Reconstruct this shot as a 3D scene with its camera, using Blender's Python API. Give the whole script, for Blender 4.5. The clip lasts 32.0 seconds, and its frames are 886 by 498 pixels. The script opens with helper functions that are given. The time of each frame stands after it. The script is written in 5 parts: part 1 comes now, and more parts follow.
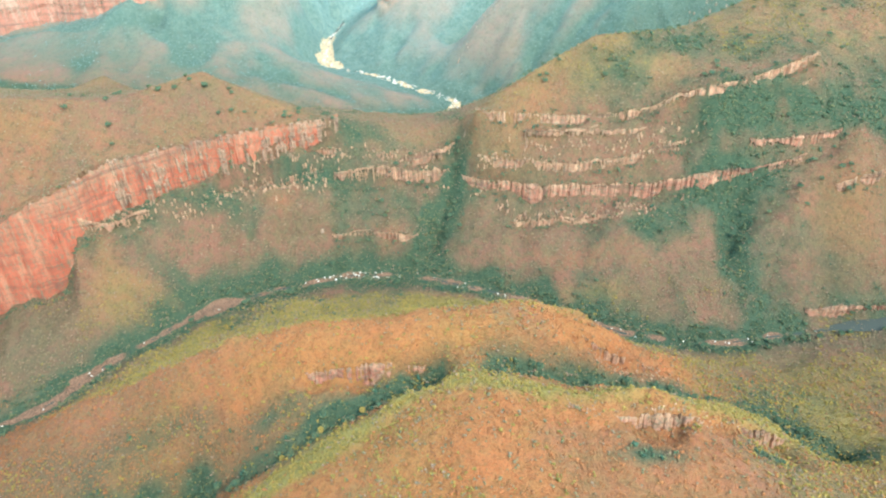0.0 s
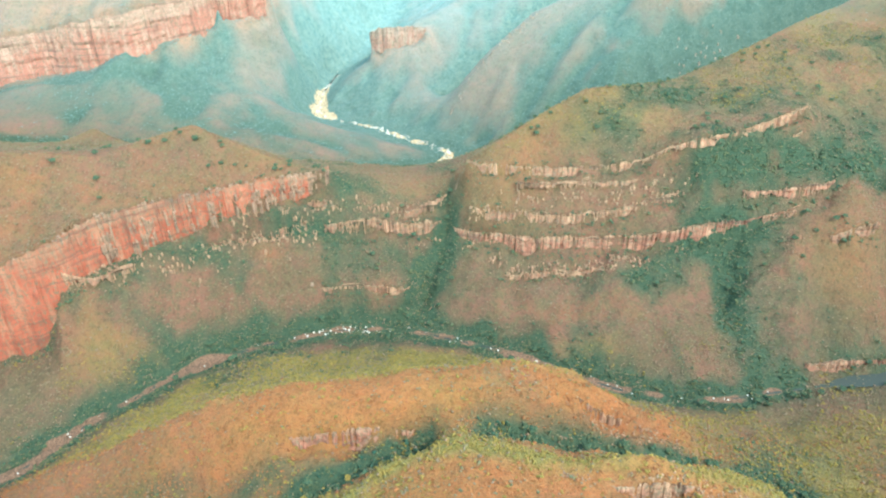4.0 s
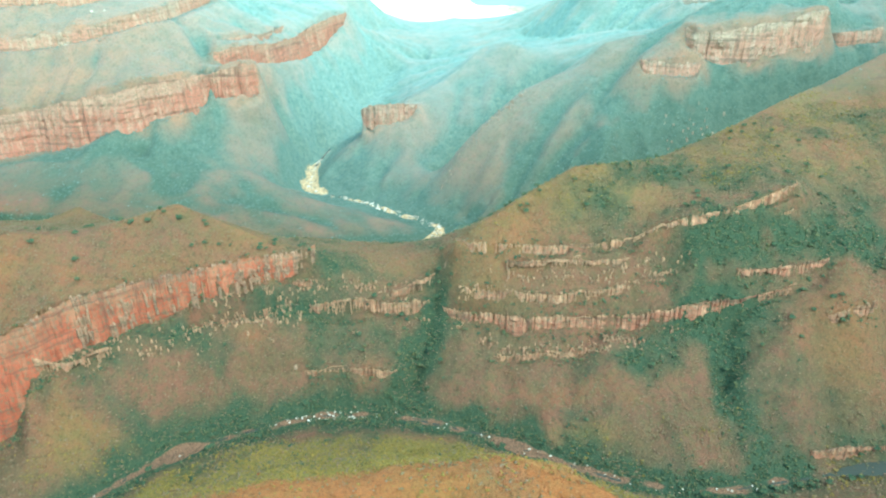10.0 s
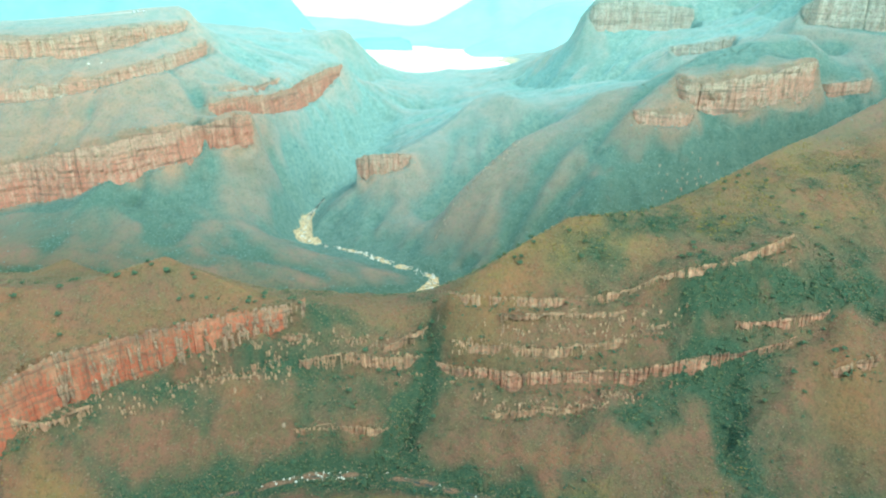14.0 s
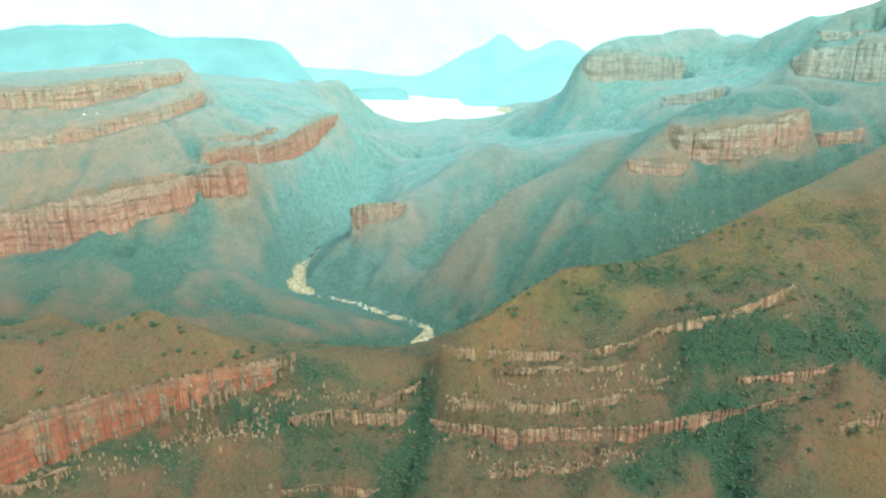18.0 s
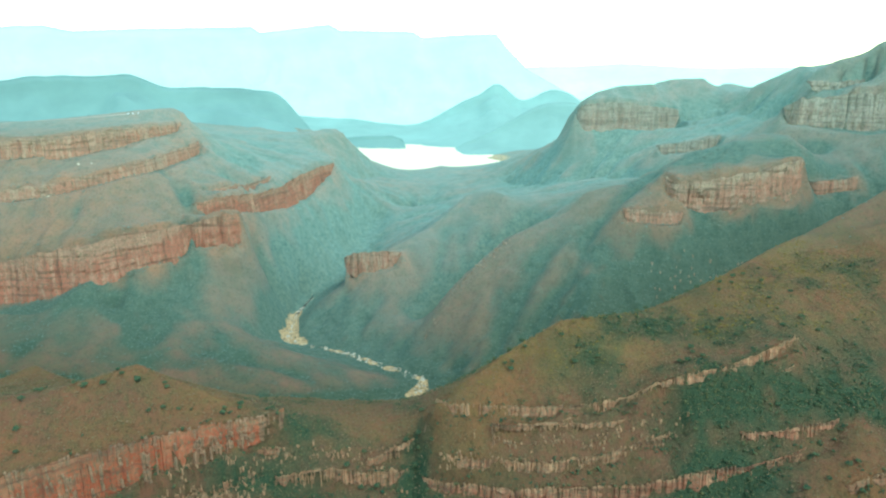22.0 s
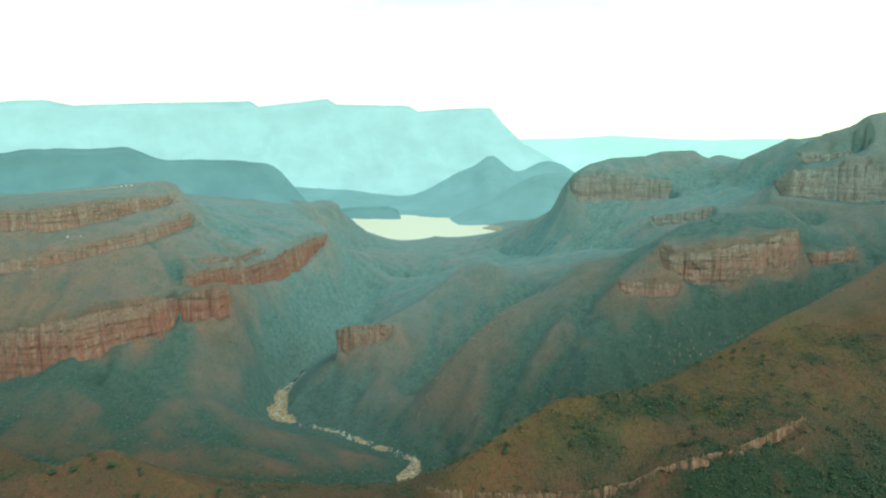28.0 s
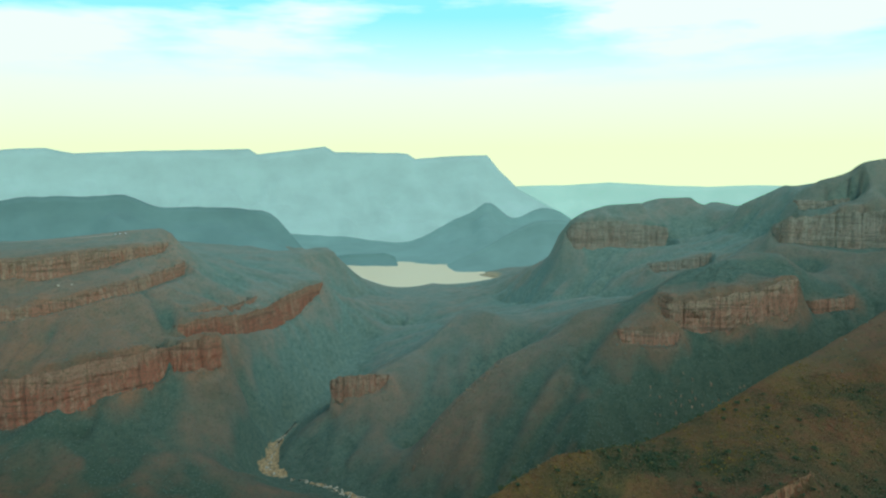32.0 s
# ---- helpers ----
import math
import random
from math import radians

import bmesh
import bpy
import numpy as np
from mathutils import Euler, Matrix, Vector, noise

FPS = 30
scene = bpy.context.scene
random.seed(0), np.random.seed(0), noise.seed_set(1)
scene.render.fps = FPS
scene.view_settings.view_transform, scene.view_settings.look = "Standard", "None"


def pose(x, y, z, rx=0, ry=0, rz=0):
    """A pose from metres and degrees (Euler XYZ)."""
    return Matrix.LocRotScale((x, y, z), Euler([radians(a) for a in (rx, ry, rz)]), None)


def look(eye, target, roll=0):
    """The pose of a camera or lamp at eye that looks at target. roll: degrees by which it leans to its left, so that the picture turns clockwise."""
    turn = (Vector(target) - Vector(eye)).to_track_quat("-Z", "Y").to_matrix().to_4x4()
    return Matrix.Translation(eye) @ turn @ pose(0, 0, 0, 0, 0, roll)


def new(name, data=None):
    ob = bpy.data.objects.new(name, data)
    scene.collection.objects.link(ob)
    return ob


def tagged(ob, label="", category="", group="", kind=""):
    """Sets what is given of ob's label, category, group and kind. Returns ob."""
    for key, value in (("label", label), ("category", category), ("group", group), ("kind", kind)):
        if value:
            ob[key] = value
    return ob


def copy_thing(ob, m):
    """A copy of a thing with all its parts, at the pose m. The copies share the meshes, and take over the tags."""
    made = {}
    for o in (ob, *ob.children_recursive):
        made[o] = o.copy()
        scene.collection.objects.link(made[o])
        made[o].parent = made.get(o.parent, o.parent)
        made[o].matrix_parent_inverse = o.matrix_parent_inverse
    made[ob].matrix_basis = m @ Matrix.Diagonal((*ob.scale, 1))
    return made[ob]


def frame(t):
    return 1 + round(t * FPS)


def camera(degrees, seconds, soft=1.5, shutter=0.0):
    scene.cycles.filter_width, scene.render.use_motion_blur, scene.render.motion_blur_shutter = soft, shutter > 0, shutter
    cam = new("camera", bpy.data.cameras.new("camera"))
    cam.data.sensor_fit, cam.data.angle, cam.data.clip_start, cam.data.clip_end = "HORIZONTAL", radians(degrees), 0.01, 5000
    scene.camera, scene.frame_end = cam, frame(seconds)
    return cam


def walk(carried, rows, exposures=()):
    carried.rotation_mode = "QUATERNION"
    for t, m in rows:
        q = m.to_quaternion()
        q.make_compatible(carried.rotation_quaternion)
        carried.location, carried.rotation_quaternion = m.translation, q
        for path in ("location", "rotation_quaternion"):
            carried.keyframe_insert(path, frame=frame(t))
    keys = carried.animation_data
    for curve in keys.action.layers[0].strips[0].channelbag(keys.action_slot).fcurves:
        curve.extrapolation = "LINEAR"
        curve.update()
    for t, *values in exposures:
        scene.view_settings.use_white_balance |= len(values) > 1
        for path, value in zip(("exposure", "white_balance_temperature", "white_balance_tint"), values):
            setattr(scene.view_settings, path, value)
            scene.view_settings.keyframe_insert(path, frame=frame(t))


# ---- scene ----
cam = camera(66.58, 32.0, soft=2.2)
PATH = [
    (0, pose(0.00, 0.00, 560.00, 51.500, -0.000, 0.000)),
    (1, pose(1.34, 4.02, 560.12, 52.450, -0.018, -0.095)),
    (2, pose(2.67, 8.03, 560.24, 53.404, -0.034, -0.189)),
    (3, pose(3.99, 12.05, 560.36, 54.359, -0.048, -0.281)),
    (4, pose(5.32, 16.08, 560.50, 55.318, -0.061, -0.372)),
    (5, pose(6.63, 20.10, 560.63, 56.279, -0.072, -0.461)),
    (6, pose(7.95, 24.13, 560.77, 57.242, -0.081, -0.548)),
    (7, pose(9.25, 28.16, 560.92, 58.207, -0.088, -0.634)),
    (8, pose(10.55, 32.18, 561.07, 59.175, -0.094, -0.718)),
    (9, pose(11.84, 36.21, 561.22, 60.144, -0.098, -0.800)),
    (10, pose(13.13, 40.24, 561.38, 61.115, -0.100, -0.880)),
    (11, pose(14.41, 44.26, 561.55, 62.087, -0.101, -0.958)),
    (12, pose(15.69, 48.28, 561.73, 63.061, -0.100, -1.035)),
    (13, pose(16.95, 52.30, 561.90, 64.036, -0.098, -1.110)),
    (14, pose(18.21, 56.31, 562.09, 65.011, -0.094, -1.183)),
    (15, pose(19.46, 60.31, 562.28, 65.987, -0.090, -1.255)),
    (16, pose(20.70, 64.30, 562.48, 66.963, -0.084, -1.325)),
    (17, pose(21.93, 68.28, 562.69, 67.940, -0.077, -1.393)),
    (18, pose(23.15, 72.24, 562.90, 68.916, -0.069, -1.460)),
    (19, pose(24.36, 76.19, 563.12, 69.892, -0.060, -1.525)),
    (20, pose(25.56, 80.12, 563.35, 70.868, -0.050, -1.589)),
    (21, pose(26.75, 84.03, 563.59, 71.843, -0.039, -1.652)),
    (22, pose(27.93, 87.91, 563.84, 72.817, -0.028, -1.713)),
    (23, pose(29.09, 91.76, 564.09, 73.791, -0.016, -1.773)),
    (24, pose(30.25, 95.57, 564.36, 74.764, -0.004, -1.832)),
    (25, pose(31.39, 99.35, 564.63, 75.737, 0.009, -1.890)),
    (26, pose(32.51, 103.09, 564.92, 76.710, 0.022, -1.946)),
    (27, pose(33.62, 106.78, 565.22, 77.682, 0.036, -2.002)),
    (28, pose(34.72, 110.43, 565.52, 78.655, 0.051, -2.056)),
    (29, pose(35.80, 114.01, 565.84, 79.629, 0.066, -2.109)),
    (30, pose(36.86, 117.53, 566.18, 80.605, 0.082, -2.161)),
    (31, pose(37.91, 120.99, 566.52, 81.583, 0.098, -2.211)),
    (32, pose(38.94, 124.37, 566.88, 82.564, 0.116, -2.260)),
]
walk(cam, PATH, exposures=[(0, 1.52, 5200, 4), (7, 1.35, 4950, -8), (14, 0.98, 4900, -17), (20, 0.54, 5100, -15), (25, -0.14, 5100, -14), (28, -0.45, 5150, -15), (32, -1.15, 5250, -11)])

# ---- sky and sun ----
SUN_ELEVATION, SUN_AZIMUTH = 50.0, 143.0      # degrees; azimuth clockwise from +y
world = bpy.data.worlds.new("sky")
scene.world = world
world.use_nodes = True
wn, wl = world.node_tree.nodes, world.node_tree.links
wn.clear()
w_out = wn.new("ShaderNodeOutputWorld")
w_bg = wn.new("ShaderNodeBackground")
w_sky = wn.new("ShaderNodeTexSky")
w_sky.sky_type = "NISHITA"
w_sky.sun_disc = False
w_sky.sun_elevation = radians(SUN_ELEVATION)
w_sky.sun_rotation = radians(SUN_AZIMUTH)
w_sky.air_density, w_sky.dust_density, w_sky.ozone_density = 1.0, 0.6, 2.5
w_co = wn.new("ShaderNodeTexCoord")
w_map = wn.new("ShaderNodeMapping")
w_map.inputs["Scale"].default_value = (1.6, 1.6, 9.0)
w_noise = wn.new("ShaderNodeTexNoise")
w_noise.inputs["Scale"].default_value = 1.7
w_noise.inputs["Detail"].default_value = 6.0
w_noise.inputs["Roughness"].default_value = 0.55
w_sep = wn.new("ShaderNodeSeparateXYZ")
w_ramp = wn.new("ShaderNodeValToRGB")          # how much thin cloud covers the blue, by noise
w_ramp.color_ramp.elements[0].position, w_ramp.color_ramp.elements[1].position = 0.4, 0.62
w_ramp.color_ramp.elements[0].color = (0.45, 0.45, 0.45, 1)
w_low = wn.new("ShaderNodeValToRGB")           # the veil closes towards the horizon
w_low.color_ramp.elements[0].position, w_low.color_ramp.elements[1].position = 0.26, 0.45
w_low.color_ramp.elements[0].color, w_low.color_ramp.elements[1].color = (1, 1, 1, 1), (0, 0, 0, 1)
w_veil = wn.new("ShaderNodeValToRGB")          # colour of the veil: yellow low down, white above
for _e, _p, _c in zip((w_veil.color_ramp.elements[0], w_veil.color_ramp.elements[1], w_veil.color_ramp.elements.new(0.1)),
                      (0.02, 0.34, 0.12), ((1.0, 0.92, 0.5, 1), (0.95, 0.97, 0.9, 1), (1.0, 0.96, 0.74, 1))):
    _e.position, _e.color = _p, _c
w_max = wn.new("ShaderNodeMath")
w_max.operation = "MAXIMUM"
w_gain = wn.new("ShaderNodeVectorMath")
w_gain.operation = "SCALE"
w_gain.inputs["Scale"].default_value = 19.0
w_mix = wn.new("ShaderNodeMix")
w_mix.data_type = "RGBA"
wl.new(w_co.outputs["Generated"], w_map.inputs["Vector"])
wl.new(w_co.outputs["Generated"], w_sep.inputs["Vector"])
wl.new(w_map.outputs["Vector"], w_noise.inputs["Vector"])
wl.new(w_noise.outputs["Fac"], w_ramp.inputs["Fac"])
wl.new(w_sep.outputs["Z"], w_low.inputs["Fac"])
wl.new(w_sep.outputs["Z"], w_veil.inputs["Fac"])
w_high = wn.new("ShaderNodeValToRGB")          # open sky overhead
w_high.color_ramp.elements[0].position, w_high.color_ramp.elements[1].position = 0.28, 0.6
w_high.color_ramp.elements[0].color, w_high.color_ramp.elements[1].color = (1, 1, 1, 1), (0.3, 0.3, 0.3, 1)
w_open = wn.new("ShaderNodeMath")
w_open.operation = "MULTIPLY"
wl.new(w_sep.outputs["Z"], w_high.inputs["Fac"])
wl.new(w_ramp.outputs["Color"], w_open.inputs[0])
wl.new(w_high.outputs["Color"], w_open.inputs[1])
wl.new(w_open.outputs["Value"], w_max.inputs[0])
wl.new(w_low.outputs["Color"], w_max.inputs[1])
w_gap = wn.new("ShaderNodeValToRGB")           # thin places in the veil, above the horizon
w_gap.color_ramp.elements[0].position, w_gap.color_ramp.elements[1].position = 0.1, 0.2
w_gap.color_ramp.elements[0].color = (0, 0, 0, 1)
w_thin = wn.new("ShaderNodeValToRGB")
w_thin.color_ramp.elements[0].position, w_thin.color_ramp.elements[1].position = 0.42, 0.56
w_thin.color_ramp.elements[0].color, w_thin.color_ramp.elements[1].color = (1, 1, 1, 1), (0, 0, 0, 1)
w_both = wn.new("ShaderNodeMath")
w_both.operation = "MULTIPLY"
w_tint = wn.new("ShaderNodeMix")
w_tint.data_type = "RGBA"
w_tint.inputs["B"].default_value = (0.42, 0.8, 0.92, 1)
wl.new(w_sep.outputs["Z"], w_gap.inputs["Fac"])
wl.new(w_noise.outputs["Fac"], w_thin.inputs["Fac"])
wl.new(w_gap.outputs["Color"], w_both.inputs[0])
wl.new(w_thin.outputs["Color"], w_both.inputs[1])
wl.new(w_both.outputs["Value"], w_tint.inputs["Factor"])
wl.new(w_veil.outputs["Color"], w_tint.inputs["A"])
wl.new(w_tint.outputs["Result"], w_gain.inputs[0])
wl.new(w_max.outputs["Value"], w_mix.inputs["Factor"])
wl.new(w_sky.outputs["Color"], w_mix.inputs["A"])
wl.new(w_gain.outputs["Vector"], w_mix.inputs["B"])
wl.new(w_mix.outputs["Result"], w_bg.inputs["Color"])
w_bg.inputs["Strength"].default_value = 0.13
wl.new(w_bg.outputs["Background"], w_out.inputs["Surface"])

sun = new("sun", bpy.data.lights.new("sun", "SUN"))
sun.data.energy, sun.data.angle, sun.data.color = 2.5, radians(10), (1.0, 0.86, 0.68)
_az, _el = radians(SUN_AZIMUTH), radians(SUN_ELEVATION)
TO_SUN = Vector((math.sin(_az) * math.cos(_el), math.cos(_az) * math.cos(_el), math.sin(_el)))
sun.matrix_basis = look(TO_SUN * 3000 + Vector((0, 1000, 0)), (0, 1000, 0))


# ---- materials ----
def material(name):
    m = bpy.data.materials.new(name)
    m.use_nodes = True
    n, l = m.node_tree.nodes, m.node_tree.links
    return m, n, l, n["Principled BSDF"]


def noise_node(n, l, scale, detail=4.0, rough=0.6, stretch=(1, 1, 1), distort=0.0):
    co, mp, tx = n.new("ShaderNodeTexCoord"), n.new("ShaderNodeMapping"), n.new("ShaderNodeTexNoise")
    mp.inputs["Scale"].default_value = stretch
    tx.inputs["Scale"].default_value, tx.inputs["Detail"].default_value = scale, detail
    tx.inputs["Roughness"].default_value, tx.inputs["Distortion"].default_value = rough, distort
    l.new(co.outputs["Object"], mp.inputs["Vector"])
    l.new(mp.outputs["Vector"], tx.inputs["Vector"])
    return tx.outputs["Fac"]


def ramp(n, l, fac, stops):
    r = n.new("ShaderNodeValToRGB")
    e = r.color_ramp.elements
    while len(e) < len(stops):
        e.new(0.5)
    for k, (pos, col) in zip(e, stops):
        k.position, k.color = pos, (*col, 1) if len(col) == 3 else col
    l.new(fac, r.inputs["Fac"])
    return r.outputs["Color"]


def mix(n, l, fac, a, b, mode="MIX"):
    m = n.new("ShaderNodeMix")
    m.data_type, m.blend_type = "RGBA", mode
    for key, v in (("Factor", fac), ("A", a), ("B", b)):
        if hasattr(v, "is_linked") or hasattr(v, "links"):
            l.new(v, m.inputs[key])
        elif key == "Factor":
            m.inputs[0].default_value = v
        else:
            m.inputs[key].default_value = (*v, 1)
    return m.outputs["Result"]


def bump(n, l, bsdf, height, strength, distance):
    b = n.new("ShaderNodeBump")
    b.inputs["Strength"].default_value, b.inputs["Distance"].default_value = strength, distance
    l.new(height, b.inputs["Height"])
    l.new(b.outputs["Normal"], bsdf.inputs["Normal"])


def attr(n, name):
    a = n.new("ShaderNodeAttribute")
    a.attribute_name = name
    return a.outputs["Fac"]


def math_node(n, l, op, a, b):
    m = n.new("ShaderNodeMath")
    m.operation = op
    m.use_clamp = True
    for i, v in enumerate((a, b)):
        if isinstance(v, (int, float)):
            m.inputs[i].default_value = v
        else:
            l.new(v, m.inputs[i])
    return m.outputs[0]


def rock_colour(n, l):
    """Sandstone: tan to rust in beds and upright streaks, with grey-black weathering."""
    beds = noise_node(n, l, 0.02, 5, 0.6, (1, 1, 9))
    streak = noise_node(n, l, 0.06, 5, 0.65, (3, 3, 0.5))
    base = ramp(n, l, beds, [(0.3, (0.42, 0.2, 0.11)), (0.5, (0.46, 0.29, 0.18)), (0.68, (0.5, 0.4, 0.28))])
    return mix(n, l, ramp(n, l, streak, [(0.44, (0, 0, 0)), (0.66, (0.75, 0.75, 0.75))]), base, (0.17, 0.13, 0.1))


def ground_material():
    m, n, l, b = material("ground")
    b.inputs["Roughness"].default_value = 0.95
    b.inputs["Specular IOR Level"].default_value = 0.1
    patch = noise_node(n, l, 0.012, 6, 0.62)
    grain = noise_node(n, l, 0.09, 6, 0.75)
    tuft = noise_node(n, l, 0.19, 5, 0.75, (1.2, 0.8, 1), 0.15)
    fine = noise_node(n, l, 0.6, 4, 0.75)
    brown = ramp(n, l, patch, [(0.36, (0.2, 0.092, 0.056)), (0.5, (0.168, 0.09, 0.053)), (0.64, (0.125, 0.088, 0.046))])
    tawny = ramp(n, l, patch, [(0.35, (0.37, 0.125, 0.04)), (0.65, (0.3, 0.122, 0.037))])
    dry = mix(n, l, attr(n, "sere_haze"), brown, tawny)
    dry = mix(n, l, attr(n, "gold"), dry, ramp(n, l, fine, [(0.35, (0.19, 0.155, 0.045)), (0.65, (0.28, 0.215, 0.056))]))
    dry = mix(n, l, ramp(n, l, fine, [(0.5, (0, 0, 0)), (0.66, (0.4, 0.4, 0.4))]), dry, (0.25, 0.145, 0.08))
    dry = mix(n, l, ramp(n, l, fine, [(0.36, (0.55, 0.55, 0.55)), (0.48, (0, 0, 0))]), dry, (0.1, 0.075, 0.045))
    olive = ramp(n, l, fine, [(0.35, (0.1, 0.082, 0.042)), (0.62, (0.16, 0.12, 0.056))])
    olive = mix(n, l, attr(n, "sere_haze"), olive, ramp(n, l, fine, [(0.35, (0.19, 0.115, 0.04)), (0.62, (0.27, 0.15, 0.048))]))
    olive = mix(n, l, attr(n, "gold"), olive, ramp(n, l, fine, [(0.35, (0.155, 0.13, 0.036)), (0.62, (0.24, 0.19, 0.046))]))
    veg = mix(n, l, math_node(n, l, "MULTIPLY", ramp(n, l, grain, [(0.44, (0, 0, 0)), (0.6, (0.85, 0.85, 0.85))]), math_node(n, l, "SUBTRACT", 1.0, math_node(n, l, "MULTIPLY", attr(n, "sere_haze"), 0.55))), dry, olive)
    lush = ramp(n, l, fine, [(0.35, (0.03, 0.06, 0.037)), (0.65, (0.082, 0.1, 0.05))])
    wet = math_node(n, l, "ADD", attr(n, "lush"), math_node(n, l, "SUBTRACT", math_node(n, l, "MULTIPLY", tuft, 1.6), 0.98))
    wet = ramp(n, l, wet, [(0.1, (0, 0, 0)), (0.7, (1, 1, 1))])
    col = mix(n, l, wet, veg, lush)
    # Aerial haze is mixed into far slope colours here, plus a cyan sheen.
    haze_depth = attr(n, "haze_depth")
    hazy_forest = ramp(n, l, grain, [(0.33, (0.09, 0.15, 0.125)), (0.5, (0.175, 0.235, 0.19)), (0.66, (0.25, 0.305, 0.24))])
    scrub = mix(n, l, attr(n, "sere_haze"), ramp(n, l, patch, [(0.4, (0.2, 0.24, 0.195)), (0.6, (0.262, 0.242, 0.192))]), (0.33, 0.24, 0.175))
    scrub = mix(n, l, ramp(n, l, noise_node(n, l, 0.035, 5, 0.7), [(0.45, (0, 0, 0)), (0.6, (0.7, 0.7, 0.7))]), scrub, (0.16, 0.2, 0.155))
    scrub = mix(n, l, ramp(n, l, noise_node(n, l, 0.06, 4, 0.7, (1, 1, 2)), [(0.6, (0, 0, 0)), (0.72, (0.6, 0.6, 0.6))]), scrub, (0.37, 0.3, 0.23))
    col = mix(n, l, haze_depth, col, mix(n, l, wet, scrub, hazy_forest))
    l.new(math_node(n, l, "MULTIPLY", haze_depth, 0.24), b.inputs["Sheen Weight"])
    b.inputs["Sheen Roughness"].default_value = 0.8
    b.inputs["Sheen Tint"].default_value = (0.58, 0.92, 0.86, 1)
    rk = math_node(n, l, "ADD", attr(n, "rock"), math_node(n, l, "SUBTRACT", math_node(n, l, "MULTIPLY", grain, 0.9), 0.45))
    col = mix(n, l, ramp(n, l, rk, [(0.42, (0, 0, 0)), (0.8, (0.8, 0.8, 0.8))]), col, rock_colour(n, l))
    bed = mix(n, l, ramp(n, l, haze_depth, [(0.04, (0, 0, 0)), (0.16, (1, 1, 1))]), ramp(n, l, fine, [(0.4, (0.11, 0.066, 0.04)), (0.62, (0.28, 0.16, 0.092))]), ramp(n, l, tuft, [(0.38, (0.12, 0.12, 0.075)), (0.47, (0.46, 0.29, 0.13)), (0.6, (0.62, 0.45, 0.25))]))
    col = mix(n, l, ramp(n, l, attr(n, "bed"), [(0.3, (0, 0, 0)), (0.6, (1, 1, 1))]), col, bed)
    col = mix(n, l, 1.0, col, ramp(n, l, tuft, [(0.36, (0.66, 0.7, 0.66)), (0.5, (1, 1, 1)), (0.64, (1.0, 0.94, 0.86))]), "MULTIPLY")
    l.new(col, b.inputs["Base Color"])
    bump(n, l, b, math_node(n, l, "ADD", math_node(n, l, "MULTIPLY", fine, 0.35), math_node(n, l, "MULTIPLY", tuft, 0.65)), 0.9, 4.5)
    return m


def cliff_material(name, body, cap, dark, rust=0.5):
    """Sandstone: body colour, weathered cap colour in upright streaks and beds, dark cracks."""
    m, n, l, b = material(name)
    b.inputs["Roughness"].default_value = 0.9
    b.inputs["Specular IOR Level"].default_value = 0.15
    geo = n.new("ShaderNodeNewGeometry")

    def place(scale, stretch, detail=5, rough=0.6):
        mp, tx = n.new("ShaderNodeMapping"), n.new("ShaderNodeTexNoise")
        mp.inputs["Scale"].default_value = stretch
        tx.inputs["Scale"].default_value, tx.inputs["Detail"].default_value, tx.inputs["Roughness"].default_value = scale, detail, rough
        l.new(geo.outputs["Position"], mp.inputs["Vector"])
        l.new(mp.outputs["Vector"], tx.inputs["Vector"])
        return tx.outputs["Fac"]

    info = n.new("ShaderNodeObjectInfo")
    patch = place(0.013, (1, 1, 1.6))
    beds = place(0.03, (0.5, 0.5, 6))
    streak = place(0.4, (1, 1, 0.12), 5, 0.7)
    f = math_node(n, l, "ADD", math_node(n, l, "MULTIPLY", patch, 0.5), math_node(n, l, "MULTIPLY", streak, 0.5))
    f = math_node(n, l, "ADD", f, math_node(n, l, "MULTIPLY", info.outputs["Random"], 0.08))
    f = math_node(n, l, "ADD", f, math_node(n, l, "MULTIPLY", math_node(n, l, "SUBTRACT", 0.42, attr(n, "below")), 0.45))
    col = mix(n, l, ramp(n, l, f, [(rust, (0, 0, 0)), (rust + 0.16, (1, 1, 1))]), body, cap)
    col = mix(n, l, ramp(n, l, beds, [(0.44, (0, 0, 0)), (0.62, (0.45, 0.45, 0.45))]), col, tuple(c * 0.62 for c in body))
    col = mix(n, l, ramp(n, l, streak, [(0.52, (0, 0, 0)), (0.7, (0.75, 0.75, 0.75))]), col, dark)
    # Paler pillars and darker joints painted in where the sun shades too weakly.
    pillar_tone = place(0.085, (1, 1, 0.14), 5, 0.75)
    col = mix(n, l, ramp(n, l, pillar_tone, [(0.5, (0, 0, 0)), (0.62, (0.6, 0.6, 0.6))]), col, tuple(min(0.6, c * 1.3) for c in cap))
    col = mix(n, l, ramp(n, l, pillar_tone, [(0.34, (0.75, 0.75, 0.75)), (0.42, (0, 0, 0))]), col, tuple(c * 0.7 for c in dark))
    col = mix(n, l, ramp(n, l, place(0.02, (0.4, 0.4, 9), 4, 0.7), [(0.38, (0.7, 0.7, 0.7)), (0.45, (0, 0, 0))]), col, tuple(c * 0.8 for c in dark))
    col = mix(n, l, ramp(n, l, place(0.28, (1, 1, 1), 5, 0.75), [(0.5, (0, 0, 0)), (0.62, (0.75, 0.75, 0.75))]), col, (0.13, 0.13, 0.075))
    l.new(col, b.inputs["Base Color"])
    bump(n, l, b, place(0.8, (1, 1, 0.35), 6, 0.7), 0.8, 0.7)
    return m


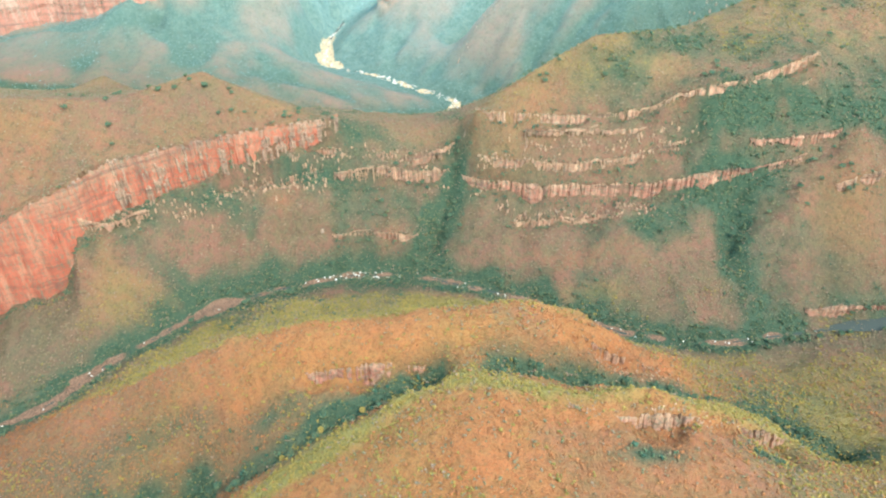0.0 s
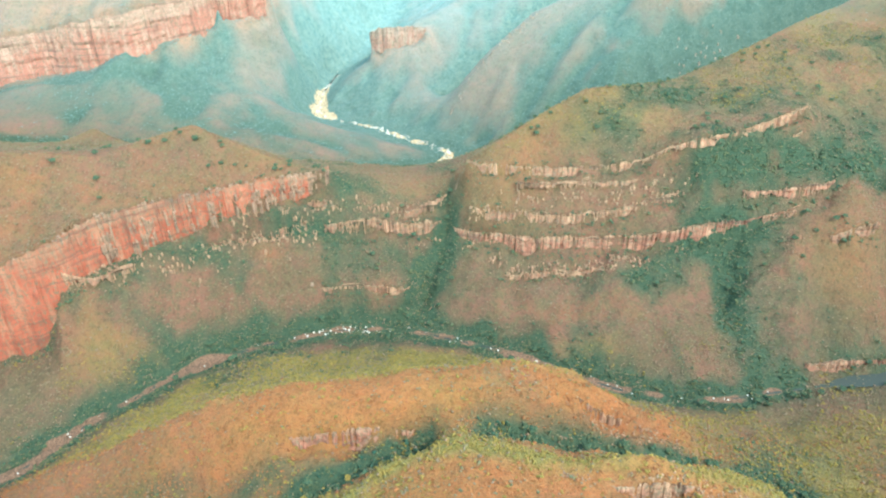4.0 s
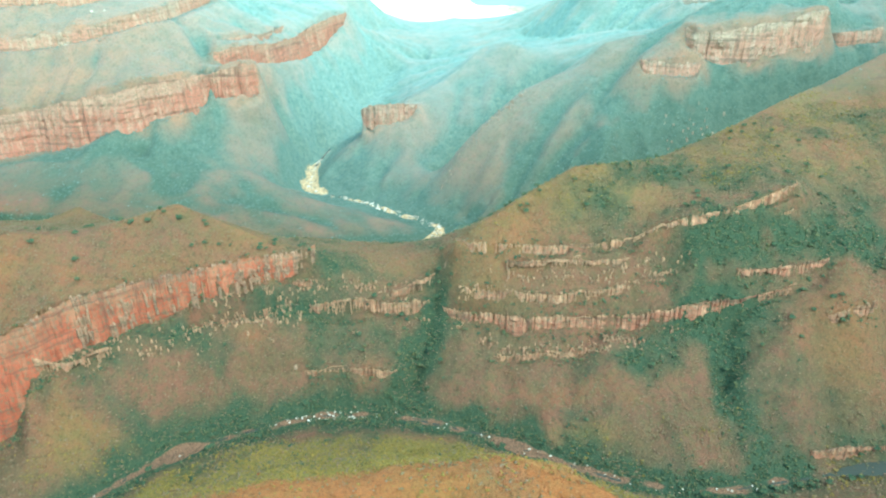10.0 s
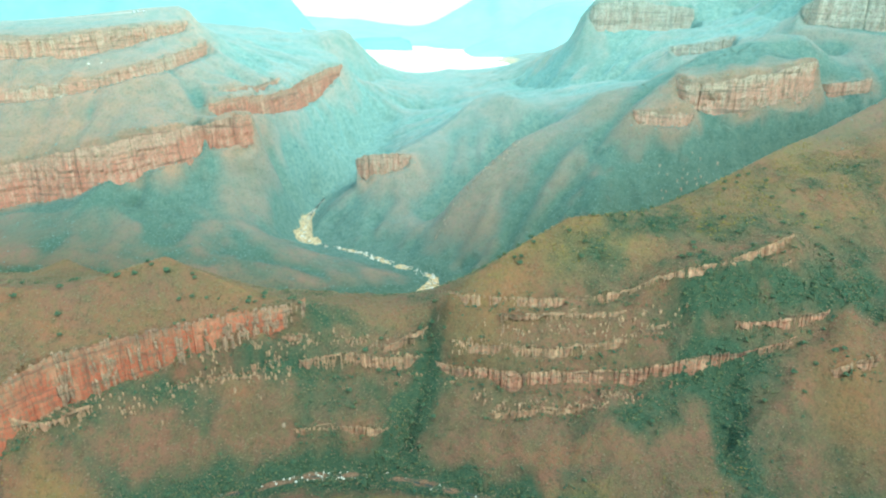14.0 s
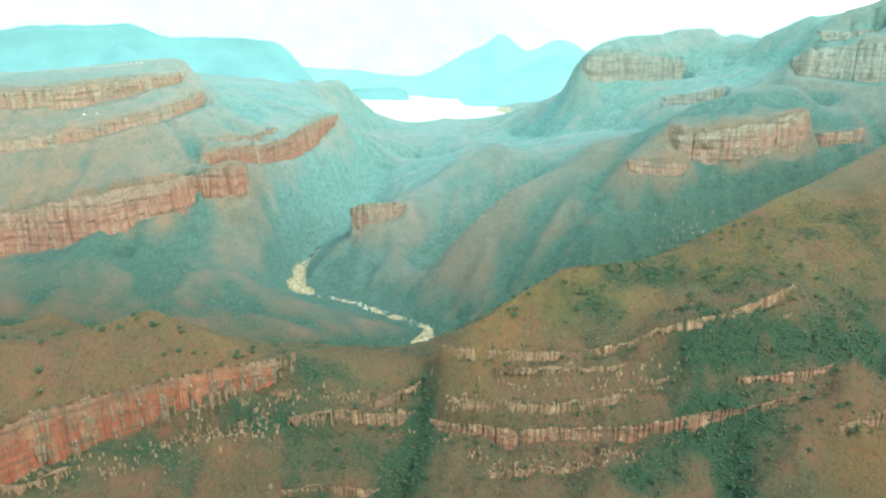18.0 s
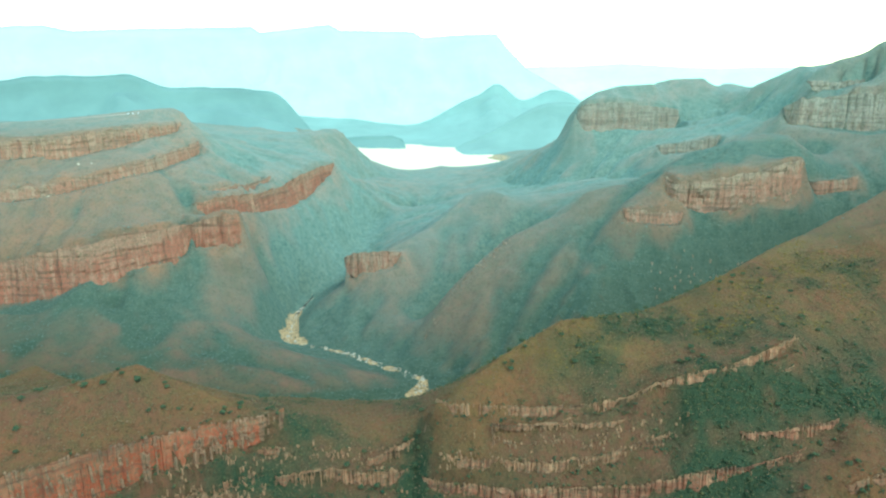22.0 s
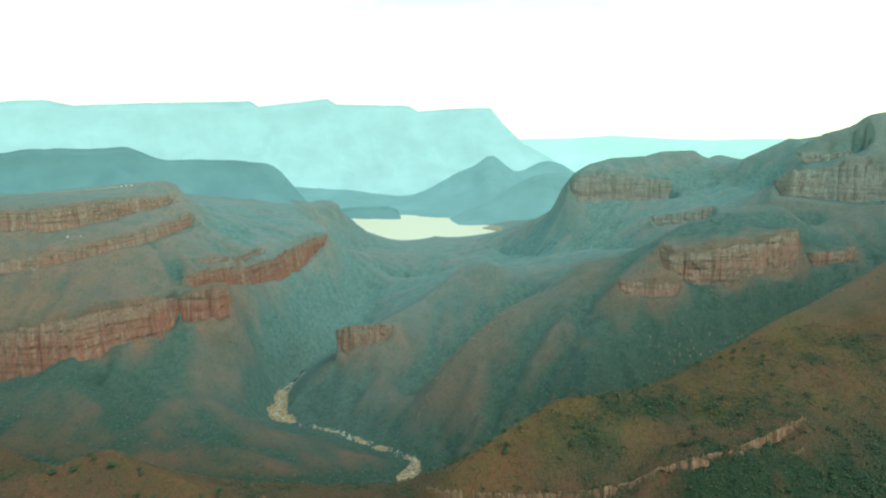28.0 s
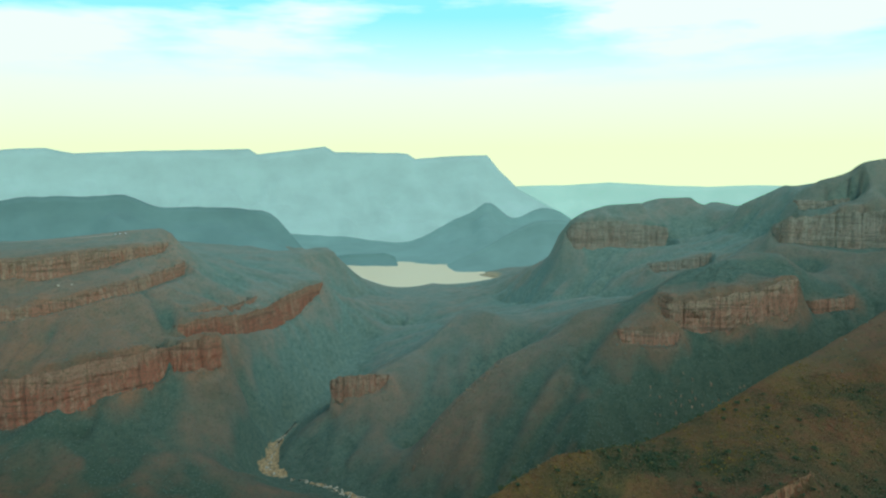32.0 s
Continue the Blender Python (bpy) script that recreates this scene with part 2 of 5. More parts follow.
def leaf_material(name, stops, single=0.6, size=0.014):
    m, n, l, b = material(name)
    b.inputs["Roughness"].default_value = 0.85
    b.inputs["Specular IOR Level"].default_value = 0.1
    geo = n.new("ShaderNodeNewGeometry")
    big = noise_node(n, l, size, 4, 0.6)
    f = math_node(n, l, "ADD", math_node(n, l, "MULTIPLY", geo.outputs["Random Per Island"], single), math_node(n, l, "MULTIPLY", big, 1 - single))
    l.new(ramp(n, l, f, stops), b.inputs["Base Color"])
    return m


def water_material(name, tint, rough):
    m, n, l, b = material(name)
    b.inputs["Base Color"].default_value = (*tint, 1)
    b.inputs["Roughness"].default_value = rough
    b.inputs["IOR"].default_value = 1.33
    bump(n, l, b, noise_node(n, l, 0.05, 3, 0.6), 0.05, 1.0)
    return m


GROUND = ground_material()
RED_STONE = cliff_material("red_sandstone", (0.35, 0.1, 0.05), (0.29, 0.15, 0.082), (0.2, 0.09, 0.058), 0.58)
TAN_STONE = cliff_material("tan_sandstone", (0.31, 0.155, 0.088), (0.385, 0.232, 0.128), (0.13, 0.085, 0.055), 0.56)
PINK_STONE = cliff_material("pink_sandstone", (0.33, 0.138, 0.08), (0.385, 0.225, 0.128), (0.14, 0.08, 0.054), 0.57)
DUN_STONE = cliff_material("dun_sandstone", (0.28, 0.14, 0.085), (0.33, 0.2, 0.12), (0.13, 0.08, 0.055), 0.56)
ROSE_STONE = cliff_material("rose_sandstone", (0.37, 0.155, 0.098), (0.35, 0.225, 0.15), (0.21, 0.12, 0.085), 0.53)
# Grey and far stone carry distance haze in their colour: paler, greyer.
GREY_STONE = cliff_material("grey_sandstone", (0.34, 0.265, 0.205), (0.32, 0.31, 0.25), (0.21, 0.2, 0.16), 0.46)
FAR_STONE = cliff_material("hazed_sandstone", (0.39, 0.21, 0.14), (0.35, 0.27, 0.19), (0.2, 0.15, 0.11), 0.52)
GREEN = leaf_material("green_leaves", [(0.2, (0.035, 0.072, 0.044)), (0.55, (0.078, 0.106, 0.052)), (0.85, (0.15, 0.132, 0.054))])
DRY = leaf_material("dry_leaves", [(0.2, (0.12, 0.112, 0.055)), (0.45, (0.17, 0.14, 0.068)), (0.65, (0.21, 0.145, 0.09)), (0.85, (0.27, 0.17, 0.1))])
# Far leaves are lightened and blued, which paints haze onto them.
HAZED_WOOD = leaf_material("hazed_woodland_leaves", [(0.2, (0.135, 0.19, 0.152)), (0.5, (0.165, 0.222, 0.178)), (0.85, (0.22, 0.25, 0.195))])
YELLOW = leaf_material("yellow_leaves", [(0.2, (0.15, 0.125, 0.034)), (0.5, (0.225, 0.168, 0.038)), (0.85, (0.3, 0.19, 0.046))])
TAWNY = leaf_material("tawny_leaves", [(0.28, (0.17, 0.086, 0.037)), (0.42, (0.25, 0.106, 0.039)), (0.55, (0.32, 0.124, 0.042)), (0.72, (0.21, 0.118, 0.042))], 0.25, 0.03)
# Cream base colour stands in for the bright sky mirrored in the lake.
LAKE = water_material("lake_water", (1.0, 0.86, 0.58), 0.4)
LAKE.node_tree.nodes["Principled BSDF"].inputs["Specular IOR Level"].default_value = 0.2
RIVER = water_material("river_water", (0.05, 0.055, 0.042), 0.35)
RIVER.node_tree.nodes["Principled BSDF"].inputs["Specular IOR Level"].default_value = 0.1


# ---- plan: crests, cliff edges, gullies and rivers, in metres ----
CREST_A = [(0, -150, 300), (10, 60, 270), (30, 205, 222), (22, 245, 218), (19, 318, 194)]
CREST_A2 = [(19, 318, 194), (60, 302, 202), (103, 290, 207), (150, 292, 204), (199, 302, 178), (249, 310, 150), (292, 316, 108), (313, 319, 78)]
CREST_A3 = [(19, 318, 194), (-18, 312, 184), (-49, 295, 172), (-86, 270, 161), (-133, 255, 141)]
GULLY_AB = [(-2, 345, 159), (-28, 335, 155), (-62, 325, 148), (-91, 312, 133), (-121, 300, 117), (-161, 300, 91), (-212, 310, 55), (-330, 290, 20)]
GULLY_AB2 = [(41, 345, 168), (86, 350, 154), (138, 350, 137), (207, 355, 115), (271, 365, 83), (309, 355, 73), (341, 330, 61)]
CREST_B = [(-414, 380, 13), (-340, 385, 61), (-267, 395, 98), (-183, 392, 138), (-102, 385, 167), (-37, 375, 183), (20, 382, 189), (76, 395, 184), (115, 398, 167), (151, 398, 147), (199, 398, 119), (242, 400, 86)]
RIVER_1 = [(-640, 300, -12), (-451, 425, -9), (-411, 452, -7), (-366, 508, -3), (-290, 576, 2), (-211, 615, 5), (-121, 639, 9), (-31, 636, 12), (65, 602, 14), (140, 560, 16), (199, 531, 18), (251, 513, 21), (318, 513, 23), (388, 523, 25), (440, 531, 27), (492, 534, 30), (640, 530, 36)]
REDCLIFF_TOP = [(-571, 560, 92), (-482, 592, 125), (-451, 604, 142), (-415, 628, 151), (-385, 667, 157), (-325, 704, 155), (-233, 743, 158), (-132, 772, 160)]
REDCLIFF_BASE = [(-610, 530, 0), (-519, 570, 24), (-489, 580, 28), (-453, 600, 79), (-419, 622, 95), (-382, 652, 102), (-327, 690, 105), (-236, 728, 121), (-133, 768, 142)]
MID_TOP = [(-140, 735, 101), (-68, 738, 109), (-36, 745, 97), (8, 748, 97)]
MID_BASE = [(-142, 735, 84), (-69, 735, 81), (-36, 742, 83), (8, 740, 80)]
RIGHT_TOP = [(23, 738, 95), (55, 728, 94), (89, 715, 99), (123, 702, 101), (157, 700, 106), (240, 698, 108), (279, 695, 115), (316, 692, 128), (356, 693, 132), (397, 696, 137), (437, 702, 146), (470, 708, 154)]
RIGHT_BASE = [(23, 735, 81), (55, 720, 82), (89, 706, 86), (114, 690, 73), (134, 694, 88), (192, 692, 92), (241, 690, 90), (255, 684, 86), (280, 688, 100), (320, 686, 107), (358, 690, 121), (417, 697, 136), (455, 704, 146)]
THIN_TOP = [(43, 737, 124), (82, 730, 124), (123, 722, 125), (163, 712, 129), (218, 716, 134), (260, 722, 144), (304, 728, 152)]
TOP_TOP = [(40, 772, 171), (86, 770, 166), (153, 765, 166), (208, 762, 170), (255, 758, 178), (277, 752, 196), (314, 752, 211), (361, 756, 218), (392, 762, 226), (456, 785, 240)]
LOW_TOP = [(-142, 680, 43), (-102, 675, 51), (-66, 672, 53), (-31, 668, 52)]
LOW2_TOP = [(82, 680, 61), (123, 676, 70), (157, 674, 71), (191, 672, 75), (217, 670, 88)]
RSPUR_TOP = [(453, 655, 135), (484, 660, 145), (508, 662, 150)]
RSPUR_LINE = [(337, 610, 76), (377, 630, 97), (429, 648, 121)]
DARK_GULLY = [(331, 600, 58), (347, 645, 82), (361, 685, 104)]
CREST_LEFT = [(-900, 640, 260), (-505, 705, 217), (-456, 725, 207), (-398, 735, 197), (-365, 770, 198), (-304, 800, 208), (-257, 795, 189), (-201, 785, 166), (-118, 790, 143), (-56, 840, 118), (-2, 850, 125), (40, 830, 142)]
CREST_RIGHT = [(40, 830, 142), (64, 800, 172), (121, 815, 204), (195, 845, 237), (324, 885, 232), (424, 940, 252), (528, 1010, 272), (625, 1075, 282), (705, 1100, 312), (850, 1150, 370), (1100, 1180, 480), (1400, 1200, 560)]
GULLYG = [(21, 810, 133), (18, 780, 112), (16, 750, 87), (4, 720, 54), (-10, 690, 21), (-24, 650, 17)]
HILL2 = [(-565, 905, 121), (-490, 912, 152), (-430, 905, 125)]
RIVER_2 = [(30, 1000, 40), (7, 1096, -18), (28, 1178, -22), (-18, 1215, -22), (-129, 1296, -22), (-249, 1355, -22), (-258, 1476, -20), (-237, 1598, -18), (-190, 1700, 0), (-150, 1850, 25), (-100, 2050, 55)]
C1_TOP = [(-1300, 1130, 160), (-1034, 1180, 171), (-820, 1240, 174), (-727, 1280, 180), (-659, 1270, 199), (-570, 1275, 215), (-530, 1300, 225), (-485, 1340, 222), (-443, 1385, 219), (-425, 1402, 212)]
C1_BASE = [(-1300, 1115, 80), (-1039, 1165, 92), (-824, 1225, 95), (-729, 1262, 105), (-663, 1255, 119), (-573, 1262, 144), (-491, 1310, 156), (-445, 1375, 169), (-426, 1394, 172)]
C1B_TOP = [(-452, 1398, 214), (-425, 1396, 219), (-395, 1394, 230), (-365, 1398, 236), (-342, 1425, 228)]
C1B_BASE = [(-453, 1392, 165), (-408, 1386, 171), (-366, 1390, 180), (-341, 1420, 184)]
C1C_TOP = [(-446, 1450, 241), (-388, 1470, 257), (-358, 1600, 231), (-320, 1720, 224), (-297, 1820, 229), (-265, 1900, 234), (-222, 1990, 235)]
C1C_BASE = [(-440, 1440, 212), (-376, 1458, 216), (-344, 1596, 191), (-305, 1715, 170), (-282, 1815, 165), (-251, 1896, 189), (-207, 1988, 214)]
C1D_TOP = [(-435, 1500, 261), (-402, 1540, 264), (-380, 1640, 245), (-350, 1740, 244)]
C2_TOP = [(-1300, 1360, 255), (-1088, 1380, 266), (-781, 1400, 287), (-677, 1410, 300), (-609, 1430, 313), (-573, 1450, 325), (-548, 1530, 324), (-529, 1610, 329), (-500, 1720, 338)]
C3_TOP = [(-1400, 1480, 346), (-1206, 1480, 354), (-815, 1480, 371), (-713, 1500, 374), (-663, 1540, 380), (-626, 1590, 382), (-576, 1650, 379), (-539, 1720, 380)]
C3_BASE = [(-1400, 1465, 308), (-1201, 1465, 317), (-812, 1465, 335), (-711, 1485, 334), (-661, 1525, 339), (-623, 1575, 346), (-575, 1640, 355), (-529, 1712, 362)]
PLAT = [(-1500, 1620, 362), (-1341, 1640, 367), (-938, 1690, 380), (-758, 1720, 394), (-647, 1740, 405), (-574, 1760, 408), (-546, 1745, 399)]
MESAFTOP = [(-1665, 2750, 420), (-1328, 2750, 436), (-1079, 2760, 443), (-972, 2780, 396), (-721, 2850, 383), (-558, 2900, 370)]
MESAFBASE = [(-1581, 2600, 278), (-1083, 2650, 290), (-699, 2750, 254), (-508, 2880, 249), (-417, 2950, 199)]
KNOLL = [(-218, 2010, 239), (-276, 2080, 254), (-360, 2180, 260), (-344, 2300, 276), (-303, 2400, 278), (-268, 2450, 271), (-239, 2500, 229), (-196, 2560, 174), (-169, 2650, 127)]
SPURS1 = [(227, 1620, 214), (190, 1650, 224), (138, 1680, 208), (42, 1600, 146), (-47, 1520, 123), (-108, 1490, 94), (-154, 1440, 22)]
SPURS1ROCK = [(-147, 1490, 111), (-121, 1482, 126), (-85, 1480, 131), (-19, 1500, 122)]
SPURS1FOOT = [(-150, 1484, 80), (-122, 1474, 82), (-86, 1472, 85), (-20, 1494, 103)]
SPURS2 = [(319, 1400, 233), (274, 1400, 216), (202, 1370, 190), (122, 1335, 133), (67, 1310, 79), (28, 1270, 16), (8, 1215, -16)]
VALLEY3 = [(15, 1185, -22), (150, 1110, 15), (350, 1100, 80), (550, 1190, 120), (800, 1290, 210), (1050, 1330, 330)]
R1_TOP = [(485, 1345, 323), (502, 1318, 311), (550, 1312, 316), (597, 1312, 325), (644, 1312, 332), (704, 1318, 348), (750, 1335, 350)]
R1_BASE = [(482, 1335, 310), (507, 1300, 267), (550, 1298, 258), (597, 1298, 263), (643, 1300, 286), (706, 1308, 290), (753, 1330, 306)]
R1_CROWN = [(508, 1390, 325), (568, 1420, 346), (644, 1440, 364), (727, 1470, 380), (781, 1460, 378), (798, 1410, 352)]
R2_TOP = [(851, 1640, 415), (877, 1600, 440), (986, 1570, 454), (1106, 1560, 461), (1500, 1550, 520)]
R2_BASE = [(850, 1635, 385), (986, 1560, 378), (1105, 1550, 385)]
R2_SKY = [(969, 1740, 490), (1003, 1710, 518), (1058, 1690, 535), (1083, 1680, 561), (1184, 1680, 577), (1700, 1650, 620)]
BUTTL_SKY = [(473, 2160, 342), (495, 2100, 392), (538, 2100, 418), (610, 2110, 436), (711, 2110, 440)]
BUTTL_TOP = [(471, 2060, 366), (496, 2045, 390), (560, 2040, 397), (626, 2042, 393), (695, 2050, 383), (783, 2060, 372)]
BUTTR_SKY = [(738, 2190, 437), (786, 2180, 451), (882, 2180, 454), (913, 2200, 436)]
SHOULDER = [(320, 1405, 236), (356, 1420, 269), (412, 1420, 283), (466, 1410, 293)]
R2_LEDGE = [(932, 1690, 475), (994, 1680, 474), (1068, 1670, 478)]
MIDKNOLL = [(140, 1800, 133), (186, 1820, 181), (239, 1830, 186), (270, 1830, 140)]
BUTTL_BASE = [(464, 2035, 322), (544, 2025, 316), (626, 2025, 319), (702, 2035, 335), (795, 2040, 339), (921, 1990, 351)]
FLANK = [(472, 2090, 330), (445, 2140, 288), (414, 2200, 246), (375, 2290, 205), (329, 2400, 161)]
VALLEY5 = [(300, 2250, 120), (375, 1930, 185), (500, 1820, 225), (600, 1650, 255), (740, 1530, 300), (880, 1500, 330)]
SADDLER = [(1051, 2500, 403), (1128, 2550, 418), (1189, 2500, 404)]
PEAKR = [(923, 1950, 440), (977, 1920, 473), (1015, 1880, 502), (975, 1750, 487)]
LAKENEAR = [(-327, 3705, 30), (-207, 3237, 30), (-65, 2999, 30), (6, 3011, 30), (53, 3037, 30), (110, 3121, 30), (166, 3062, 30), (271, 3073, 30), (370, 3128, 30)]
LAKEFAR = [(-313, 3644, 30), (-226, 3583, 30), (-141, 3581, 30), (-76, 3677, 30), (-75, 3868, 30), (-70, 4080, 30), (76, 4051, 30), (168, 3953, 30), (231, 3794, 30), (200, 3533, 30), (311, 3403, 30), (322, 3221, 30)]
PK = [(-800, 4250, 130), (-500, 4250, 118), (-300, 4250, 95), (-120, 4250, 66), (16, 4250, 76), (154, 4250, 147), (275, 4250, 212), (395, 4250, 263), (457, 4250, 317), (491, 4250, 330), (533, 4250, 283), (621, 4250, 204), (724, 4250, 248), (827, 4250, 292), (915, 4250, 262), (1023, 4250, 186), (1204, 4250, 81)]
VALLEY4 = [(-20, 1125, -20), (-150, 1080, 0), (-300, 1020, 45), (-500, 1010, 75), (-800, 1000, 110)]
DOME = [(-60, 1175, -8), (-160, 1195, 8), (-285, 1195, 52), (-380, 1235, 75), (-455, 1312, 112)]
PROMONT = [(-525, 3700, 55), (-402, 3680, 70), (-280, 3660, 84), (-131, 3650, 87), (-78, 3650, 69), (-60, 3600, 32)]
SHORE_HILL = [(181, 3560, 19), (210, 3560, 54), (268, 3560, 71), (338, 3560, 97), (425, 3560, 141), (539, 3560, 210), (654, 3560, 261), (799, 3560, 269), (948, 3560, 214)]
FAR_RANGE = [(-2709, 3937, 625), (-2364, 4164, 637), (-2167, 4275, 649), (-2037, 4341, 616), (-1692, 4494, 635), (-1070, 4692, 648), (-1019, 4704, 611), (-784, 4752, 641), (-579, 4784, 668), (-516, 4791, 630), (-25, 4824, 618), (33, 4824, 583), (287, 4818, 598), (527, 4799, 605), (605, 4790, 509), (694, 4778, 423), (745, 4771, 369), (906, 4744, 284), (1114, 4700, 170), (1281, 4657, 88)]
FAR_PLAIN = [(456, 4956, 326), (696, 4930, 387), (1086, 4860, 396), (1386, 4784, 417), (1672, 4691, 400), (1973, 4572, 392), (2251, 4440, 407), (2689, 4186, 400), (3134, 3859, 418)]
LAKEFRONT = [(-298, 2750, 145), (-234, 2800, 95), (-174, 2850, 67), (-61, 2850, 43), (51, 2850, 52), (105, 2930, 56), (157, 2850, 56), (334, 2800, 78), (402, 2600, 159)]
LOWLAND = [(-204, 2230, 139), (-153, 2380, 119), (-60, 2480, 96), (62, 2520, 92), (206, 2520, 91), (310, 2520, 107)]
LOWSHORE = [(-188, 2560, 111), (-68, 2680, 75), (100, 2740, 72), (241, 2700, 78)]
MIDHILLS = [(-28, 2150, 60), (76, 2150, 77), (195, 2120, 121), (306, 2050, 141)]
GAP_R = [(880, 1720, 372), (890, 1950, 384), (905, 2070, 380)]
CARS = [(-661, 1715, 402), (-652, 1718, 403), (-641, 1722, 404)]
ROADP = [(-961, 1690, 376), (-836, 1692, 386), (-750, 1700, 395), (-666, 1712, 401)]
PILLAR = [(-710, 1400, 318)]
GULLY_S12 = [(27, 1370, -2), (112, 1440, 64), (191, 1510, 124), (266, 1560, 168)]
GULLY_S2R = [(284, 1090, 113), (311, 1150, 133), (330, 1215, 161), (353, 1275, 195)]
GULLY_C1 = [(-219, 1420, -1), (-262, 1500, 18), (-312, 1570, 78)]
GULLY_L = [(-452, 1150, 80), (-529, 1230, 108), (-556, 1248, 128)]
SPUR_L = [(-295, 1200, 55), (-381, 1260, 80), (-442, 1330, 117), (-455, 1345, 145)]
SPUR_C1 = [(-300, 1470, 30), (-335, 1505, 85), (-352, 1530, 125)]
# rock bands on the near hills lie on the ground: their height is taken from it
ROCK_B = [(-110, 355, 0), (-90, 354, 0), (-62, 352, 0), (-40, 351, 0), (-12, 354, 0)]
ROCK_BB = [(112, 384, 0), (140, 381, 0), (168, 379, 0), (188, 382, 0), (206, 384, 0)]
ROCK_A = [(110, 271, 0), (135, 276, 0), (156, 279, 0), (176, 279, 0), (200, 284, 0), (225, 290, 0), (252, 299, 0)]
LEFT_LOW = [(-417, 618, 114), (-385, 625, 101), (-351, 655, 98)]
LEFT_LOW2 = [(-274, 715, 88), (-220, 730, 91), (-163, 742, 101)]
PEAK_L = [(-177, 758, 123), (-134, 760, 122)]
RIVER_ROCK = [(404, 546, 41), (445, 549, 44), (493, 551, 41), (520, 552, 37)]
BEACH = [(309, 3312, 31), (346, 3246, 31), (403, 3182, 31)]
UP_R = [(368, 712, 162), (403, 714, 162), (437, 716, 165), (483, 722, 172)]
UP_TWO = [(102, 748, 154), (151, 745, 156), (206, 742, 157), (254, 742, 161)]
MID_UP = [(-40, 752, 108), (-18, 758, 115), (-1, 762, 121), (16, 766, 126)]
LEFT_UP = [(-290, 724, 116), (-264, 728, 121), (-237, 732, 119), (-205, 742, 122)]
R1_LOW = [(400, 1312, 262), (428, 1300, 264), (462, 1290, 262), (513, 1292, 263)]
R1_SIDE = [(784, 1360, 300), (831, 1368, 305), (889, 1380, 309)]
BACK_L = [(611, 1760, 312), (643, 1750, 321), (709, 1740, 328), (767, 1745, 344)]


# ---- the lie of the land ----
def graded(stops):
    """Coordinates whose spacing changes from stretch to stretch."""
    out = [stops[0][0]]
    for (a, step), (b, _) in zip(stops, stops[1:]):
        out += list(np.linspace(a, b, max(2, int(round((b - a) / step)) + 1))[1:])
    return np.array(out)


GX = graded([(-3000, 60), (-1700, 16), (-1000, 8), (-620, 4), (620, 6), (1100, 16), (1700, 60), (3000, 1)])
GY = graded([(-400, 30), (160, 4), (260, 3), (900, 4.5), (1560, 7), (2250, 12), (3200, 25), (4960, 1)])


def dense(line, step=2.0):
    p = np.array(line, float)
    out = []
    for a, b in zip(p, p[1:]):
        k = max(1, int(np.hypot(*(b - a)[:2]) / step))
        out.append(a + (b - a) * (np.arange(k) / k)[:, None])
    return np.vstack(out + [p[-1:]])


def inside(poly, x, y):
    p = np.array(poly, float)
    hit = np.zeros(np.broadcast(x, y).shape, bool)
    for (x0, y0), (x1, y1) in zip(p, np.roll(p, -1, 0)):
        hit ^= ((y0 > y) != (y1 > y)) & (x < (x1 - x0) * (y - y0) / (y1 - y0 + 1e-9) + x0)
    return hit


def spread(line, half):
    """The line and two copies of it at its sides: a bed of some width."""
    d = dense(line)
    t = np.gradient(d[:, :2], axis=0)
    t /= np.linalg.norm(t, axis=1)[:, None] + 1e-9
    side = np.c_[-t[:, 1], t[:, 0], 0 * t[:, 0]]
    return np.vstack([d, d + side * half, d - side * half, d + side * half / 2, d - side * half / 2])


def fix(points, X, Y, shape):
    i = np.clip(np.searchsorted(X, points[:, 0] - 1e-6), 0, len(X) - 1)
    j = np.clip(np.searchsorted(Y, points[:, 1] - 1e-6), 0, len(Y) - 1)
    i -= (i > 0) & (np.abs(X[i - 1] - points[:, 0]) < np.abs(X[i] - points[:, 0]))
    j -= (j > 0) & (np.abs(Y[j - 1] - points[:, 1]) < np.abs(Y[j] - points[:, 1]))
    total, count = np.zeros(shape), np.zeros(shape)
    np.add.at(total, (j, i), points[:, 2])
    np.add.at(count, (j, i), 1)
    return total, count


def relax(z, pinned, value, X, Y, rounds):
    dx0, dx1 = np.diff(X)[:-1], np.diff(X)[1:]
    dy0, dy1 = np.diff(Y)[:-1], np.diff(Y)[1:]
    a, b = 2 / (dx0 * (dx0 + dx1)), 2 / (dx1 * (dx0 + dx1))
    c, d = (2 / (dy0 * (dy0 + dy1)))[:, None], (2 / (dy1 * (dy0 + dy1)))[:, None]
    s = a + b + c + d
    for _ in range(rounds):
        z[pinned] = value[pinned]
        new_z = (a * z[1:-1, :-2] + b * z[1:-1, 2:] + c * z[:-2, 1:-1] + d * z[2:, 1:-1]) / s
        z[1:-1, 1:-1] = new_z
        z[0], z[-1], z[:, 0], z[:, -1] = z[1], z[-2], z[:, 1], z[:, -2]
    z[pinned] = value[pinned]
    return z


